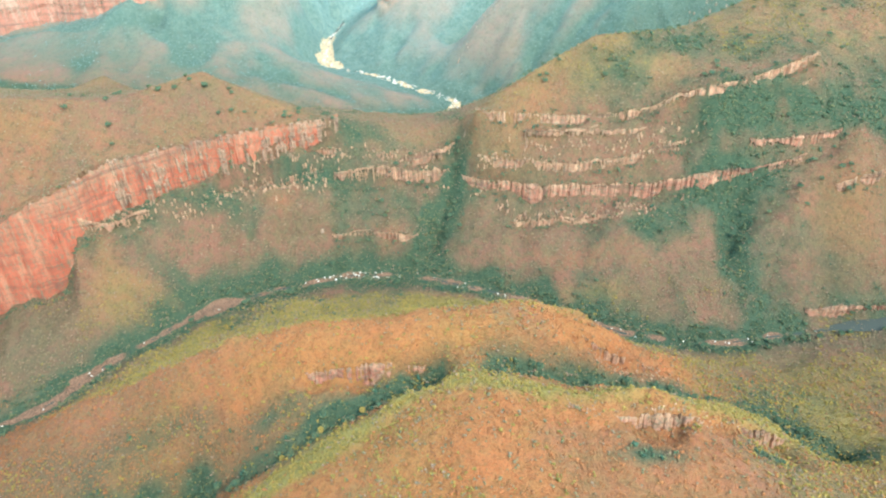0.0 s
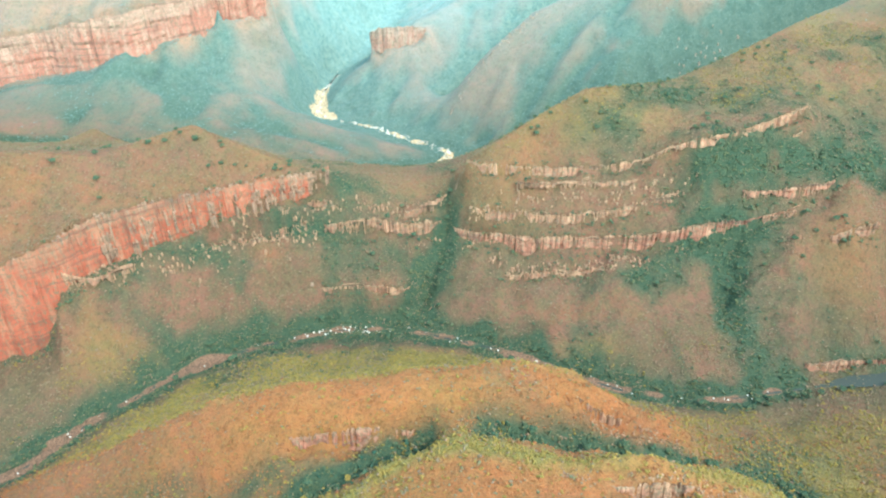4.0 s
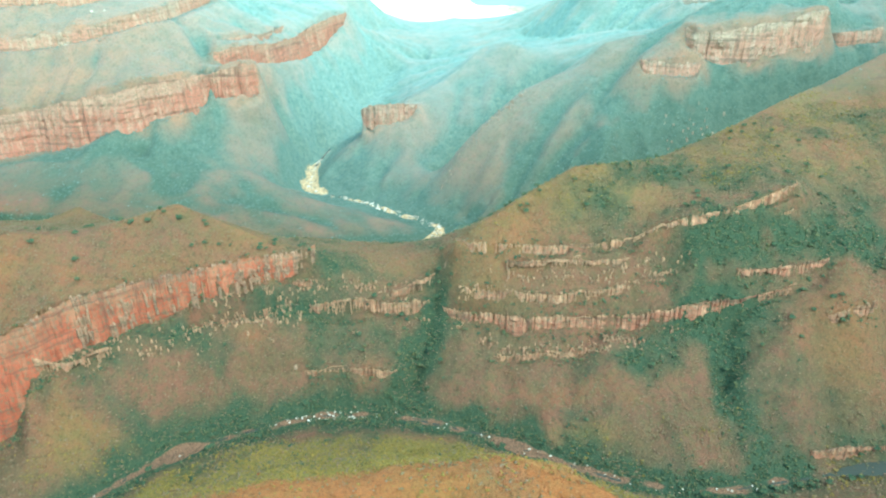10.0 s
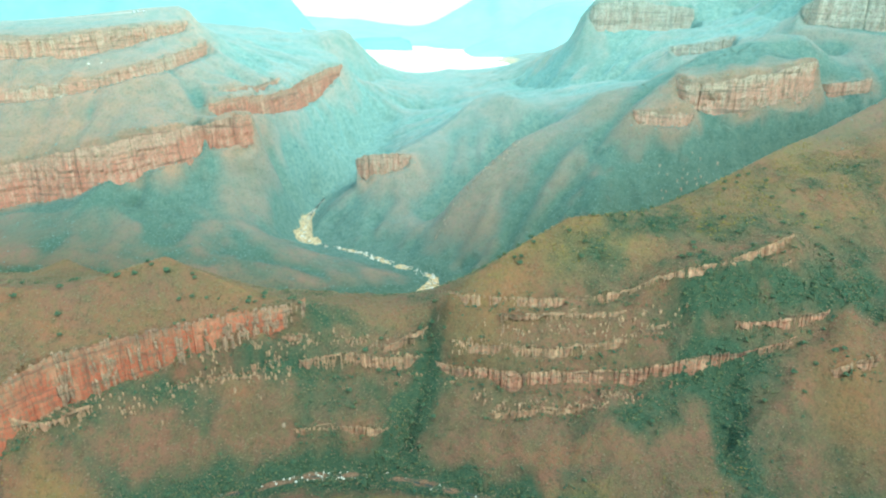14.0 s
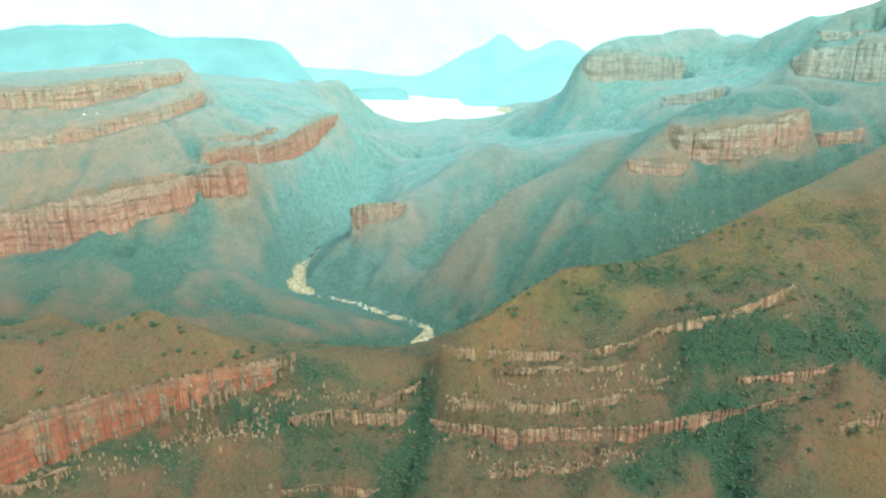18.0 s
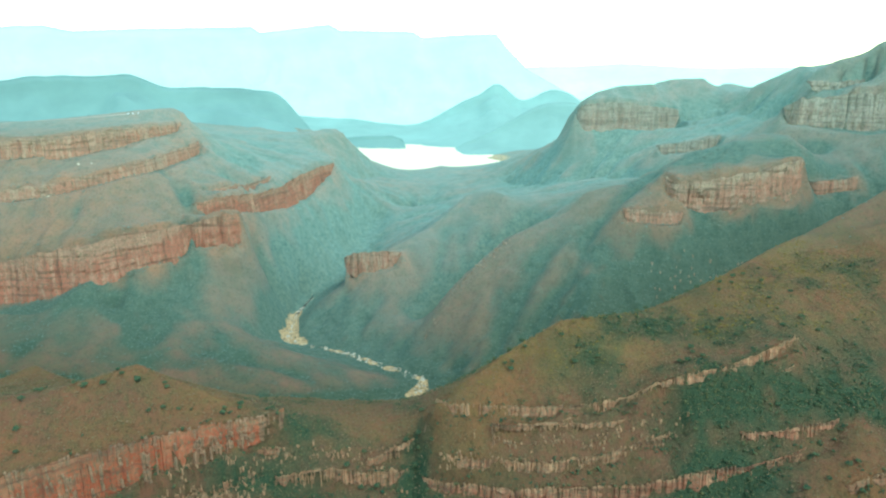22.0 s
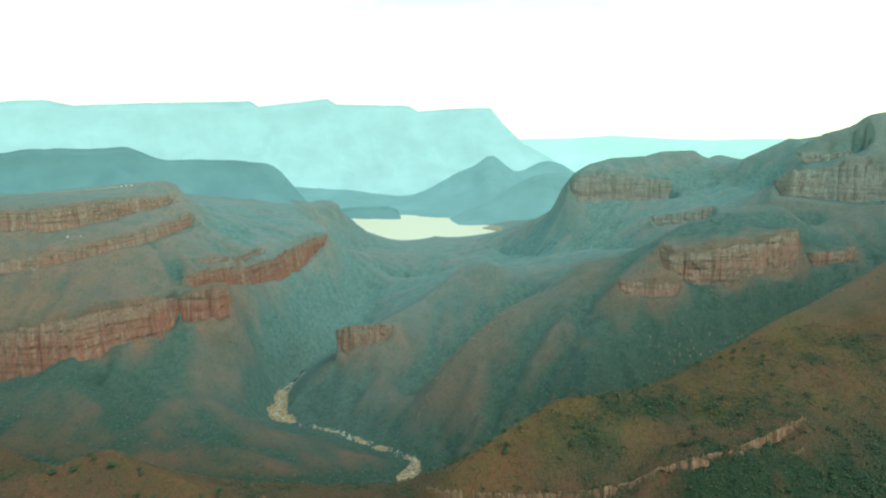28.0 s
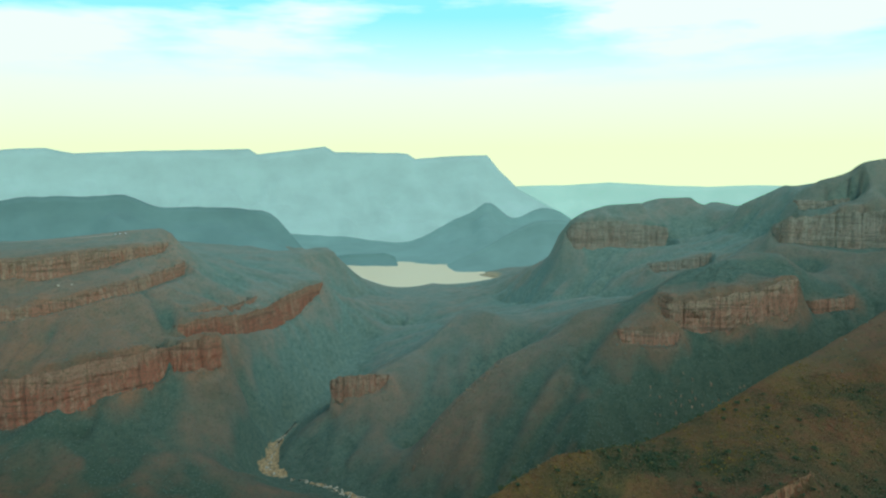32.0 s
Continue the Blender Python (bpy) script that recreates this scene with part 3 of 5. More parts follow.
def sample(z, X, Y, x, y):
    i = np.clip(np.searchsorted(X, x) - 1, 0, len(X) - 2)
    j = np.clip(np.searchsorted(Y, y) - 1, 0, len(Y) - 2)
    u = np.clip((x - X[i]) / (X[i + 1] - X[i]), 0, 1)
    v = np.clip((y - Y[j]) / (Y[j + 1] - Y[j]), 0, 1)
    return (z[j, i] * (1 - u) + z[j, i + 1] * u) * (1 - v) + (z[j + 1, i] * (1 - u) + z[j + 1, i + 1] * u) * v


_table = np.random.RandomState(7).rand(512, 512)


def value_noise(x, y):
    i, j = np.floor(x).astype(int), np.floor(y).astype(int)
    u, v = x - i, y - j
    u, v = u * u * (3 - 2 * u), v * v * (3 - 2 * v)
    g = lambda p, q: _table[(j + q) % 512, (i + p) % 512]
    return (g(0, 0) * (1 - u) + g(1, 0) * u) * (1 - v) + (g(0, 1) * (1 - u) + g(1, 1) * u) * v


def fbm(x, y, size, octaves=5, gain=0.5, ridged=False):
    total, amp, norm = 0.0, 1.0, 0.0
    for k in range(octaves):
        f = 2.03 ** k / size
        n = value_noise(x * f + 17.3 * k, y * f + 5.1 * k)
        total = total + amp * (1 - np.abs(2 * n - 1) if ridged else n)
        norm += amp
        amp *= gain
    return total / norm


LAND = [CREST_A, CREST_A2, CREST_A3, GULLY_AB, GULLY_AB2, CREST_B, REDCLIFF_TOP, REDCLIFF_BASE, MID_TOP, MID_BASE,
        RIGHT_TOP, RIGHT_BASE, THIN_TOP, TOP_TOP, LOW_TOP, LOW2_TOP, RSPUR_TOP, RSPUR_LINE, DARK_GULLY, CREST_LEFT,
        CREST_RIGHT, GULLYG, HILL2, C1_TOP, C1_BASE, C1B_TOP, C1B_BASE, C1C_TOP, C1C_BASE, C1D_TOP, C2_TOP, C3_TOP, C3_BASE, PLAT, MESAFBASE, KNOLL, LAKEFRONT, MIDHILLS,
        SPURS1, SPURS1ROCK, SPURS2, VALLEY3, R1_TOP, R1_BASE, R1_CROWN, R2_TOP, R2_BASE, R2_SKY, BUTTL_SKY, BUTTL_BASE, BUTTL_TOP, BUTTR_SKY, SHOULDER, MIDKNOLL, LOWLAND, LOWSHORE, R1_LOW, R1_SIDE, BACK_L,
        SADDLER, PEAKR, GAP_R, BEACH, VALLEY5, FLANK, VALLEY4, DOME,
        GULLY_S12, GULLY_S2R, GULLY_C1, GULLY_L, SPUR_L, SPUR_C1]


def thick(line, half, drop):
    """A broad back: the line with a lower copy at each side."""
    p = np.array(line, float)
    t = np.gradient(p[:, :2], axis=0)
    t /= np.linalg.norm(t, axis=1)[:, None] + 1e-9
    side = np.c_[-t[:, 1], t[:, 0], 0 * t[:, 0]] * half
    low = np.array((0, 0, drop))
    return [(p + side - low).tolist(), (p - side - low).tolist()]


LAND += thick(KNOLL[3:6], 35, 7) + thick(R1_CROWN[1:5], 25, 5) + thick(SPURS2[:5], 16, 6) + thick(SPURS1[1:6], 18, 7) + thick(CREST_B[3:9], 12, 2)
SHORE = [p[:2] for p in LAKENEAR] + [p[:2] for p in reversed(LAKEFAR)]   # the water's edge
EDGE = [[(-3000, -400, 330), (3000, -400, 330)], [(-3000, 4960, 60), (3000, 4960, 60)],
        [(-3000, -400, 330), (-3000, 1500, 420), (-3000, 4960, 300)], [(3000, -400, 500), (3000, 1500, 600), (3000, 4960, 80)],
        [(-1600, 3600, 90), (-700, 3800, 50), (-350, 4150, 34), (200, 4250, 38), (700, 4400, 45)],
        [(700, 3300, 60), (1200, 3400, 70), (2000, 3500, 90)]]


def solve(X, Y, z, rounds):
    shape = (len(Y), len(X))
    total, count = np.zeros(shape), np.zeros(shape)
    for line in LAND + EDGE:
        t, c = fix(dense(line), X, Y, shape)
        total += t
        count += c
    for line, half in ((RIVER_1, 7), (RIVER_2, 7)):
        t, c = fix(spread(line, half), X, Y, shape)
        total, count = np.where(c > 0, t, total), np.where(c > 0, c, count)
    wet = inside(SHORE, X[None, :], Y[:, None])
    total, count = np.where(wet, 18.0, total), np.where(wet, 1.0, count)
    pinned = count > 0
    return relax(z, pinned, total / np.maximum(count, 1), X, Y, rounds)


def build_land():
    z = None
    for step, rounds in ((160, 200), (80, 200), (40, 160), (20, 160), (10, 60)):
        X, Y = np.arange(-3000, 3001, step, float), np.arange(-400, 4961, step, float)
        if z is None:
            z = np.full((len(Y), len(X)), 150.0)
        else:
            xx, yy = np.meshgrid(X, Y)
            z = sample(z, oldX, oldY, xx, yy)
        z = solve(X, Y, z, rounds)
        oldX, oldY = X, Y
    xx, yy = np.meshgrid(GX, GY)
    z = solve(GX, GY, sample(z, oldX, oldY, xx, yy), 40)
    return xx, yy, z


XX, YY, ZZ = build_land()


def line_distance(lines):
    """Distance to the lines on a coarse grid, read back on the fine one."""
    X, Y = np.arange(-1300, 1301, 10.0), np.arange(200, 3101, 10.0)
    x, y = np.meshgrid(X, Y)
    d = np.full(x.shape, 1e9)
    for line in lines:
        for p in dense(line, 12):
            d = np.minimum(d, (x - p[0]) ** 2 + (y - p[1]) ** 2)
    return sample(np.sqrt(d), X, Y, XX, YY)


def gradient(z):
    gy = np.gradient(z, GY, axis=0)
    gx = np.gradient(z, GX, axis=1)
    return gx, gy


# ---- cliff edges: line, line of the foot or None, height ----
CLIFFS = {"b": (ROCK_B, None, 13), "bb": (ROCK_BB, None, 8), "a": (ROCK_A, None, 10), "red": (REDCLIFF_TOP, REDCLIFF_BASE, 40), "left_low": (LEFT_LOW, None, 9), "left_low_two": (LEFT_LOW2, None, 11), "peak": (PEAK_L, None, 8),
          "mid": (MID_TOP, None, 14), "right": (RIGHT_TOP[:11], RIGHT_BASE, 19), "thin": (THIN_TOP, None, 10), "top": (TOP_TOP, None, 10),
          "upper": (UP_R, None, 11), "up_two": (UP_TWO, None, 5), "mid_up": (MID_UP, None, 9), "left_up": (LEFT_UP, None, 9), "low": (LOW_TOP, None, 9), "low_two": (LOW2_TOP, None, 8), "spur": (RSPUR_TOP, None, 12),
          "river": (RIVER_ROCK, None, 15), "c1": (C1_TOP, C1_BASE, 75), "c1b": (C1B_TOP, C1B_BASE, 42), "c1c": (C1C_TOP, C1C_BASE, 46), "c1d": (C1D_TOP, None, 20),
          "c2": (C2_TOP, None, 24), "c3": (C3_TOP, C3_BASE, 40), "r1": (R1_TOP[:7], R1_BASE, 55), "r1_low": (R1_LOW, None, 22), "r1_side": (R1_SIDE, None, 24),
          "outcrop": (SPURS1ROCK, SPURS1FOOT, 42), "back": (BACK_L, None, 24), "r2": (R2_TOP[:4], R2_BASE, 62), "r2_ledge": (R2_LEDGE, None, 20), "buttl": (BUTTL_TOP, None, 66)}


def edge_samples(line, foot, tall, step):
    """Points along a cliff's edge: top, foot, way outwards; the height dies away at both ends."""
    p = np.array(line, float)
    d = np.r_[0, np.cumsum(np.hypot(*np.diff(p[:, :2], axis=0).T))]
    n = max(6, int(d[-1] / step))
    s = np.linspace(0, d[-1], n)
    top = np.c_[[np.interp(s, d, p[:, c]) for c in range(3)]].T
    tan = np.gradient(top[:, :2], axis=0)
    k = max(1, int(12 / step))
    tan = np.array([tan[max(0, i - k):i + k + 1].mean(0) for i in range(n)])
    tan /= np.linalg.norm(tan, axis=1)[:, None] + 1e-9
    out = np.c_[tan[:, 1], -tan[:, 0]]
    if out[:, 1].mean() > 0:
        out = -out
    taper = np.clip(np.minimum(s, d[-1] - s) / min(20.0 if tall < 20 else 36.0, d[-1] * 0.14) + 0.15, 0, 1)
    if foot is None:
        drop = tall * np.clip(3.3 * fbm(s, s * 0 + top[0, 0], 24, 3) - 0.75, 0, 1.2) * taper if tall < 20 else tall * (0.8 + 0.4 * value_noise(s / 140, s * 0 + 3.3)) * taper
        low = np.c_[top[:, :2] + out * (drop * 0.15)[:, None], top[:, 2] - drop]
    else:
        q = np.array(foot, float)
        e = np.r_[0, np.cumsum(np.hypot(*np.diff(q[:, :2], axis=0).T))]
        lz = np.interp(s / d[-1], e / e[-1], q[:, 2])
        drop = np.maximum(top[:, 2] - lz, 3.0) * taper * (0.86 + 0.28 * fbm(s, s * 0 + top[0, 1], tall, 3))
        low = np.c_[top[:, :2] + out * (drop * 0.12)[:, None], top[:, 2] - drop]
    return s, top, low, out


def carve(z):
    """Steps the ground down in front of every cliff edge, and keeps it up behind."""
    best = np.full(z.shape, 1e9)
    side, top_z, low_z = np.zeros(z.shape), np.zeros(z.shape), np.zeros(z.shape)
    for key, (line, foot, tall) in CLIFFS.items():
        if key == "river":
            continue
        s, top, low, out = edge_samples(line, foot, tall, 4.0)
        for p, q, o in zip(top, low, out):
            reach = 26 + 1.3 * (p[2] - q[2])
            i0, i1 = np.searchsorted(GX, (p[0] - reach, p[0] + reach))
            j0, j1 = np.searchsorted(GY, (p[1] - reach, p[1] + reach))
            dx, dy = XX[j0:j1, i0:i1] - p[0], YY[j0:j1, i0:i1] - p[1]
            across, lengthwise = dx * o[0] + dy * o[1], np.abs(dx * o[1] - dy * o[0])
            d = across ** 2 + lengthwise ** 2
            w = (slice(j0, j1), slice(i0, i1))
            ok = (d < best[w]) & (d < reach * reach) & (lengthwise < 9 + 0.2 * np.abs(across))
            best[w] = np.where(ok, d, best[w])
            side[w], top_z[w], low_z[w] = np.where(ok, across, side[w]), np.where(ok, p[2], top_z[w]), np.where(ok, q[2], low_z[w])
    near = best < 1e8
    drop = top_z - low_z
    cap = low_z - 0.1 * side + np.maximum(0, side - np.maximum(drop * 0.95, 6)) * 0.8
    talus = low_z - 1 - 0.8 * side
    z = np.where(near & (side > 0.01), np.maximum(np.minimum(z, cap), np.where((drop > 12) & (side < 0.5 * drop + 6), np.minimum(talus, z + 0.3 * drop), z - 1e3)), z)
    behind = near & (side <= 0.01) & (side > -14)
    return np.where(behind, np.clip(z, np.minimum(top_z - 1.5, z + 0.4 * (top_z - low_z)), np.maximum(top_z + 3 - 1.6 * side, z - 6)), z), near


def blurred(z, k):
    for axis in (0, 1):
        pad = [(k, k) if a == axis else (0, 0) for a in (0, 1)]
        c = np.cumsum(np.pad(np.pad(z, pad, "edge"), [(1, 0) if a == axis else (0, 0) for a in (0, 1)]), axis)
        n = z.shape[axis]
        z = (np.take(c, np.arange(2 * k + 1, 2 * k + 1 + n), axis) - np.take(c, np.arange(n), axis)) / (2 * k + 1)
    return z


UX, UY = np.arange(-1600, 1601, 7.0), np.arange(100, 3101, 7.0)
UXX, UYY = np.meshgrid(UX, UY)


def runoff(z):
    """How much ground drains through each cell, as a logarithm from 0 to about 1: every cell sheds to its lowest neighbour."""
    rows, cols = z.shape
    index = np.arange(z.size).reshape(z.shape)
    best, to = np.zeros(z.shape), index.copy()
    padded, ids = np.pad(z, 1, "edge"), np.pad(index, 1, "edge")
    for dj in (-1, 0, 1):
        for di in (-1, 0, 1):
            if dj or di:
                w = (slice(1 + dj, 1 + dj + rows), slice(1 + di, 1 + di + cols))
                fall = (z - padded[w]) / math.hypot(dj, di)
                to = np.where(fall > best, ids[w], to)
                best = np.maximum(best, fall)
    area, target = [1.0] * z.size, to.ravel().tolist()
    for k in np.argsort(-z.ravel()).tolist():
        if target[k] != k:
            area[target[k]] += area[k]
    return np.clip(np.log2(np.array(area).reshape(z.shape)) / 9 - 0.22, 0, 1)


for _ in range(2):      # rounded backs
    soft = ZZ.copy()
    soft[1:-1, 1:-1] = (ZZ[1:-1, :-2] + ZZ[1:-1, 2:] + ZZ[:-2, 1:-1] + ZZ[2:, 1:-1]) / 4
    w = 0.3
    ZZ = ZZ * (1 - w) + soft * w
to_river = line_distance([RIVER_1, RIVER_2])
to_gully = line_distance([GULLY_AB, GULLY_AB2, GULLYG, DARK_GULLY, VALLEY3, VALLEY4, VALLEY5, GULLY_S12, GULLY_S2R, GULLY_C1, GULLY_L])
CRESTS = [KNOLL, SPURS1, SPURS2, R1_CROWN, R2_SKY, BUTTL_SKY, BUTTR_SKY, SADDLER, PEAKR, LAKEFRONT, PLAT, MIDKNOLL, CREST_LEFT, CREST_RIGHT, HILL2, DOME, SHOULDER, LOWSHORE]
to_ridge = line_distance(CRESTS)
gx, gy = gradient(ZZ)
steep = np.hypot(gx, gy)
lake_mask = inside(SHORE, XX, YY)
far = np.clip((YY - 900) / 900, 0, 1)
hold = np.clip(to_ridge / 50, 0.15 + 0.5 * (YY < 700), 1)
calm = np.clip((to_river - 8) / 40, 0, 1) * ~lake_mask * np.clip((2900 - YY) / 250, 0.03, 1) * hold
wear = fbm(XX, YY, 90, 6, 0.52, True) - 0.62
swell = fbm(XX + 900, YY, 160, 4) - 0.5
ZZ = ZZ + calm * (wear * (7 + 16 * np.clip(steep, 0, 1.2)) + swell * (5 + 5 * far))
folds = fbm(XX + 500, YY + 210, 240, 5, 0.5, True) - 0.6
ZZ = ZZ + calm * folds * np.clip(steep, 0.15, 0.9) * 26 * far
ribs = fbm(XX * 1.6 + 140, YY * 0.55, 60, 4, 0.5, True) - 0.6
ZZ = ZZ + calm * ribs * np.clip(steep - 0.2, 0, 0.6) * 16 * np.clip((980 - YY) / 80, 0, 1)
# gullies worn by running water, branching down every slope
flow = np.zeros(UXX.shape)
for k in range(2):
    uz = sample(ZZ, GX, GY, UXX, UYY)
    flow = runoff(uz + (3.0 + 9.0 * np.clip((UYY - 950) / 200, 0, 1)) * fbm(UXX + 11, UYY + 47, 85, 4, 0.6))
    deep = sample(1.3 * blurred(flow, 1) + 1.5 * blurred(flow, 2) + 1.0 * blurred(flow, 5), UX, UY, XX, YY)
    ZZ = ZZ - calm * deep * np.clip(steep * 1.6, 0.15, 1) * (3.5 + 7.0 * np.clip((YY - 900) / 300, 0, 1)) * np.clip((YY - 430) / 80, 0.25, 1)
flow = sample(blurred(flow, 1), UX, UY, XX, YY)
ZZ = ZZ + calm * np.sin(ZZ * 2 * np.pi / 17) * np.clip(steep * 2 - 0.5, 0, 1) * 0.7
ZZ = ZZ + calm * (fbm(XX + 15, YY + 73, 16, 3, 0.6) - 0.5) * 4.5 * np.clip((520 - YY) / 60, 0, 1)
ZZ = ZZ + np.clip((16 - to_river) / 6, 0, 1) * (fbm(XX + 61, YY + 8, 11, 3) - 0.42) * 2.2
ZZ = ZZ - 1.6 * np.clip((14 - to_river) / 5, 0, 1) * np.clip((XX - 410) / 30, 0, 1) * (YY < 700)
for k in (9, 3):        # crests keep their heights
    total, count = np.zeros(UXX.shape), np.zeros(UXX.shape)
    for line in CRESTS + [C1_TOP, C1B_TOP, C1C_TOP, C2_TOP, C3_TOP, R1_TOP, R2_TOP, BUTTL_TOP]:
        p = dense(line, 5)
        p[:, 2] -= sample(ZZ, GX, GY, p[:, 0], p[:, 1])
        t, c = fix(p, UX, UY, UXX.shape)
        total, count = total + t, count + c
    total, count = total / np.maximum(count, 1), np.minimum(count, 1)
    for _ in range(2):
        total, count = blurred(total, k), blurred(count, k)
    lift = total / np.maximum(count, 1e-6) * np.clip(count * (2 * k + 1) * 1.3, 0, 1)
    ZZ = ZZ + sample(lift, UX, UY, XX, YY) * np.clip((YY - 560) / 60, 0, 1) * np.clip((3000 - YY) / 100, 0, 1) * (np.abs(XX) < 1590)
# ground beside the stream capped low so that its bed shows from the camera
ZZ = np.where((YY > 1375) & (YY < 1640) & (np.abs(XX + 205) < 65), np.minimum(ZZ, -20 + 0.75 * np.maximum(0, to_river - 11) + 60 * np.clip((1395 - YY) / 20, 0, 1) + 60 * np.clip((YY - 1600) / 40, 0, 1)), ZZ)
for key in ("b", "bb", "a"):
    line, foot, tall = CLIFFS[key]
    CLIFFS[key] = ([(x, y, float(sample(ZZ, GX, GY, np.array([x], float), np.array([y], float))[0])) for x, y, z in line], foot, tall)
ZZ, cliff_side = carve(ZZ)
gx, gy = gradient(ZZ)
slope = np.hypot(gx, gy)

uz = sample(ZZ, GX, GY, UXX, UYY)
hump = sample(np.clip((blurred(uz, 1) - blurred(uz, 11)) / 14, -1, 1), UX, UY, XX, YY)   # above or below its surroundings
speck = fbm(XX + 41, YY + 19, 26, 4)
lush = 1.1 * np.exp(-(to_river / 24) ** 2) * (1 - 0.8 * np.clip((XX - 380) / 25, 0, 1) * (YY < 600)) + 0.8 * np.exp(-(to_gully / 17) ** 2)
# wooded hollows: x, y, half-widths, weight; some far ones also paint in slope shade
NEAR_HOLLOWS = ((246, 651, 60, 22, 0.75), (345, 690, 55, 16, 0.8), (350, 625, 20, 40, 0.4), (150, 612, 120, 28, 0.35), (400, 560, 140, 26, 0.3),
            (-290, 690, 60, 20, 0.7), (-170, 732, 60, 18, 0.75), (-60, 700, 60, 24, 0.3), (320, 770, 70, 14, 0.45), (-100, 780, 60, 16, 0.5),
            (-30, 520, 150, 45, 0.35), (120, 900, 160, 60, 0.35), (380, 900, 240, 70, 0.22), (520, 960, 160, 60, 0.2), (230, 800, 130, 40, 0.22), (-300, 330, 90, 30, 0.35),
            (300, 400, 80, 40, 0.35), (470, 600, 90, 45, 0.3), (494, 800, 110, 40, 0.22), (455, 742, 110, 22, 0.75), (400, 660, 120, 30, 0.08), (340, 738, 40, 14, 0.55), (390, 835, 110, 36, 0.35), (525, 728, 60, 20, 0.5), (610, 880, 90, 70, 0.1),
            (128, 243, 26, 9, 0.75), (215, 262, 26, 9, 0.7), (300, 330, 18, 40, 0.6), (-140, 335, 46, 12, 0.5), (-230, 352, 50, 12, 0.4), (-75, 322, 30, 8, 0.45), (-340, 600, 110, 36, 0.32), (300, 850, 180, 36, 0.15))
FAR_HOLLOWS = ((-330, 1130, 330, 90, 0.35), (700, 1215, 220, 80, 0.95), (420, 1180, 200, 60, 0.8), (640, 1400, 190, 60, 1.5), (-620, 1235, 190, 34, 0.6),
            (-420, 1470, 60, 90, 0.5), (-300, 2560, 120, 120, 0.8), (-170, 1400, 60, 110, 0.5), (620, 1240, 160, 40, 0.7), (775, 1345, 45, 35, 0.9), (-540, 1520, 40, 35, 0.8))
for cx, cy, rx, ry, k in NEAR_HOLLOWS + FAR_HOLLOWS:
    lush = lush + k * np.exp(-((XX - cx) / rx) ** 2 - ((YY - cy) / ry) ** 2)
mottle = fbm(XX + 300, YY + 40, 75, 5, 0.6)
lush = lush * (0.25 + 1.5 * speck) + (1.4 * (mottle - 0.5) - 0.0 - (0.12 + 0.75 * far) * hump) * np.clip((YY - 430) / 120, 0, 1)
lush = lush + flow * (0.12 * np.clip((YY - 600) / 100, 0, 1) + 0.7 * np.clip((YY - 950) / 200, 0, 1)) + (0.0 + 0.7 * (fbm(XX + 210, YY + 9, 22, 3, 0.6) - 0.5)) * np.clip((1000 - YY) / 100, 0, 1) * np.clip((YY - 470) / 100, 0, 1) 
lush = lush - 0.13 * np.clip((YY - 500) / 40, 0, 1) * np.clip((690 - YY) / 40, 0, 1) * np.clip((XX + 60) / 80, 0, 1)
lush = np.clip(lush + np.clip((YY - 980) / 250, 0, 1) * (0.12 + 0.12 * far), 0, 1)
lush = np.clip(np.where(YY > 2900, 0.1, lush) - 0.38 * np.clip((-430 - XX) / 60, 0, 1) * np.clip((YY - 1250 - 0.1 * (XX + 430)) / 60, 0, 1) * np.clip((1800 - YY) / 100, 0, 1), 0, 1)
to_crest = line_distance([CREST_A, CREST_A2, CREST_A3, CREST_B])
crown = np.exp(-(to_crest / 34) ** 2)
sere_haze = np.clip((470 - YY) / 60, 0, 1) * np.clip(fbm(XX + 9, YY, 60, 5) * 2.2 - 0.95 + 0.95 * crown, 0, 1) + np.clip(0.25 * hump + 1.2 * (0.5 - mottle), 0, 0.8) * np.where(YY > 700, 0.5, 1)
sere_haze = sere_haze + 0.5 * np.clip((-400 - XX) / 60, 0, 1) * np.clip((YY - 1270 - 0.1 * (XX + 430)) / 60, 0, 1) * np.clip((1850 - YY) / 100, 0, 1) * np.clip(2.6 * fbm(XX + 63, YY + 8, 70, 5) - 0.5, 0.1, 1)
# Beyond 2050 m the ground is paled to paint in distance haze.
sere_haze = sere_haze + 0.55 * np.clip((YY - 2050) / 300, 0, 1) * np.clip(2.4 * fbm(XX + 17, YY + 5, 120, 4) - 0.5, 0, 1)
to_scree = line_distance([C1_BASE, C1B_BASE, C1C_BASE, C1D_TOP, C2_TOP, C3_BASE, R1_BASE, R1_LOW, R1_SIDE, SPURS1FOOT, BACK_L, R2_BASE])
scree = np.exp(-(to_scree / 24) ** 2) * np.clip(2.6 * fbm(XX + 31, YY + 90, 30, 4) - 0.6, 0, 1)
sere_haze, lush = np.clip(sere_haze + 0.9 * scree, 0, 1), lush * (1 - 0.7 * scree)
# Greens thinned over the same far ground, part of its painted haze.
lush = lush * (1 - 0.5 * np.clip((YY - 2050) / 300, 0, 1))
to_bed = line_distance([RIVER_1, RIVER_2[:8]])
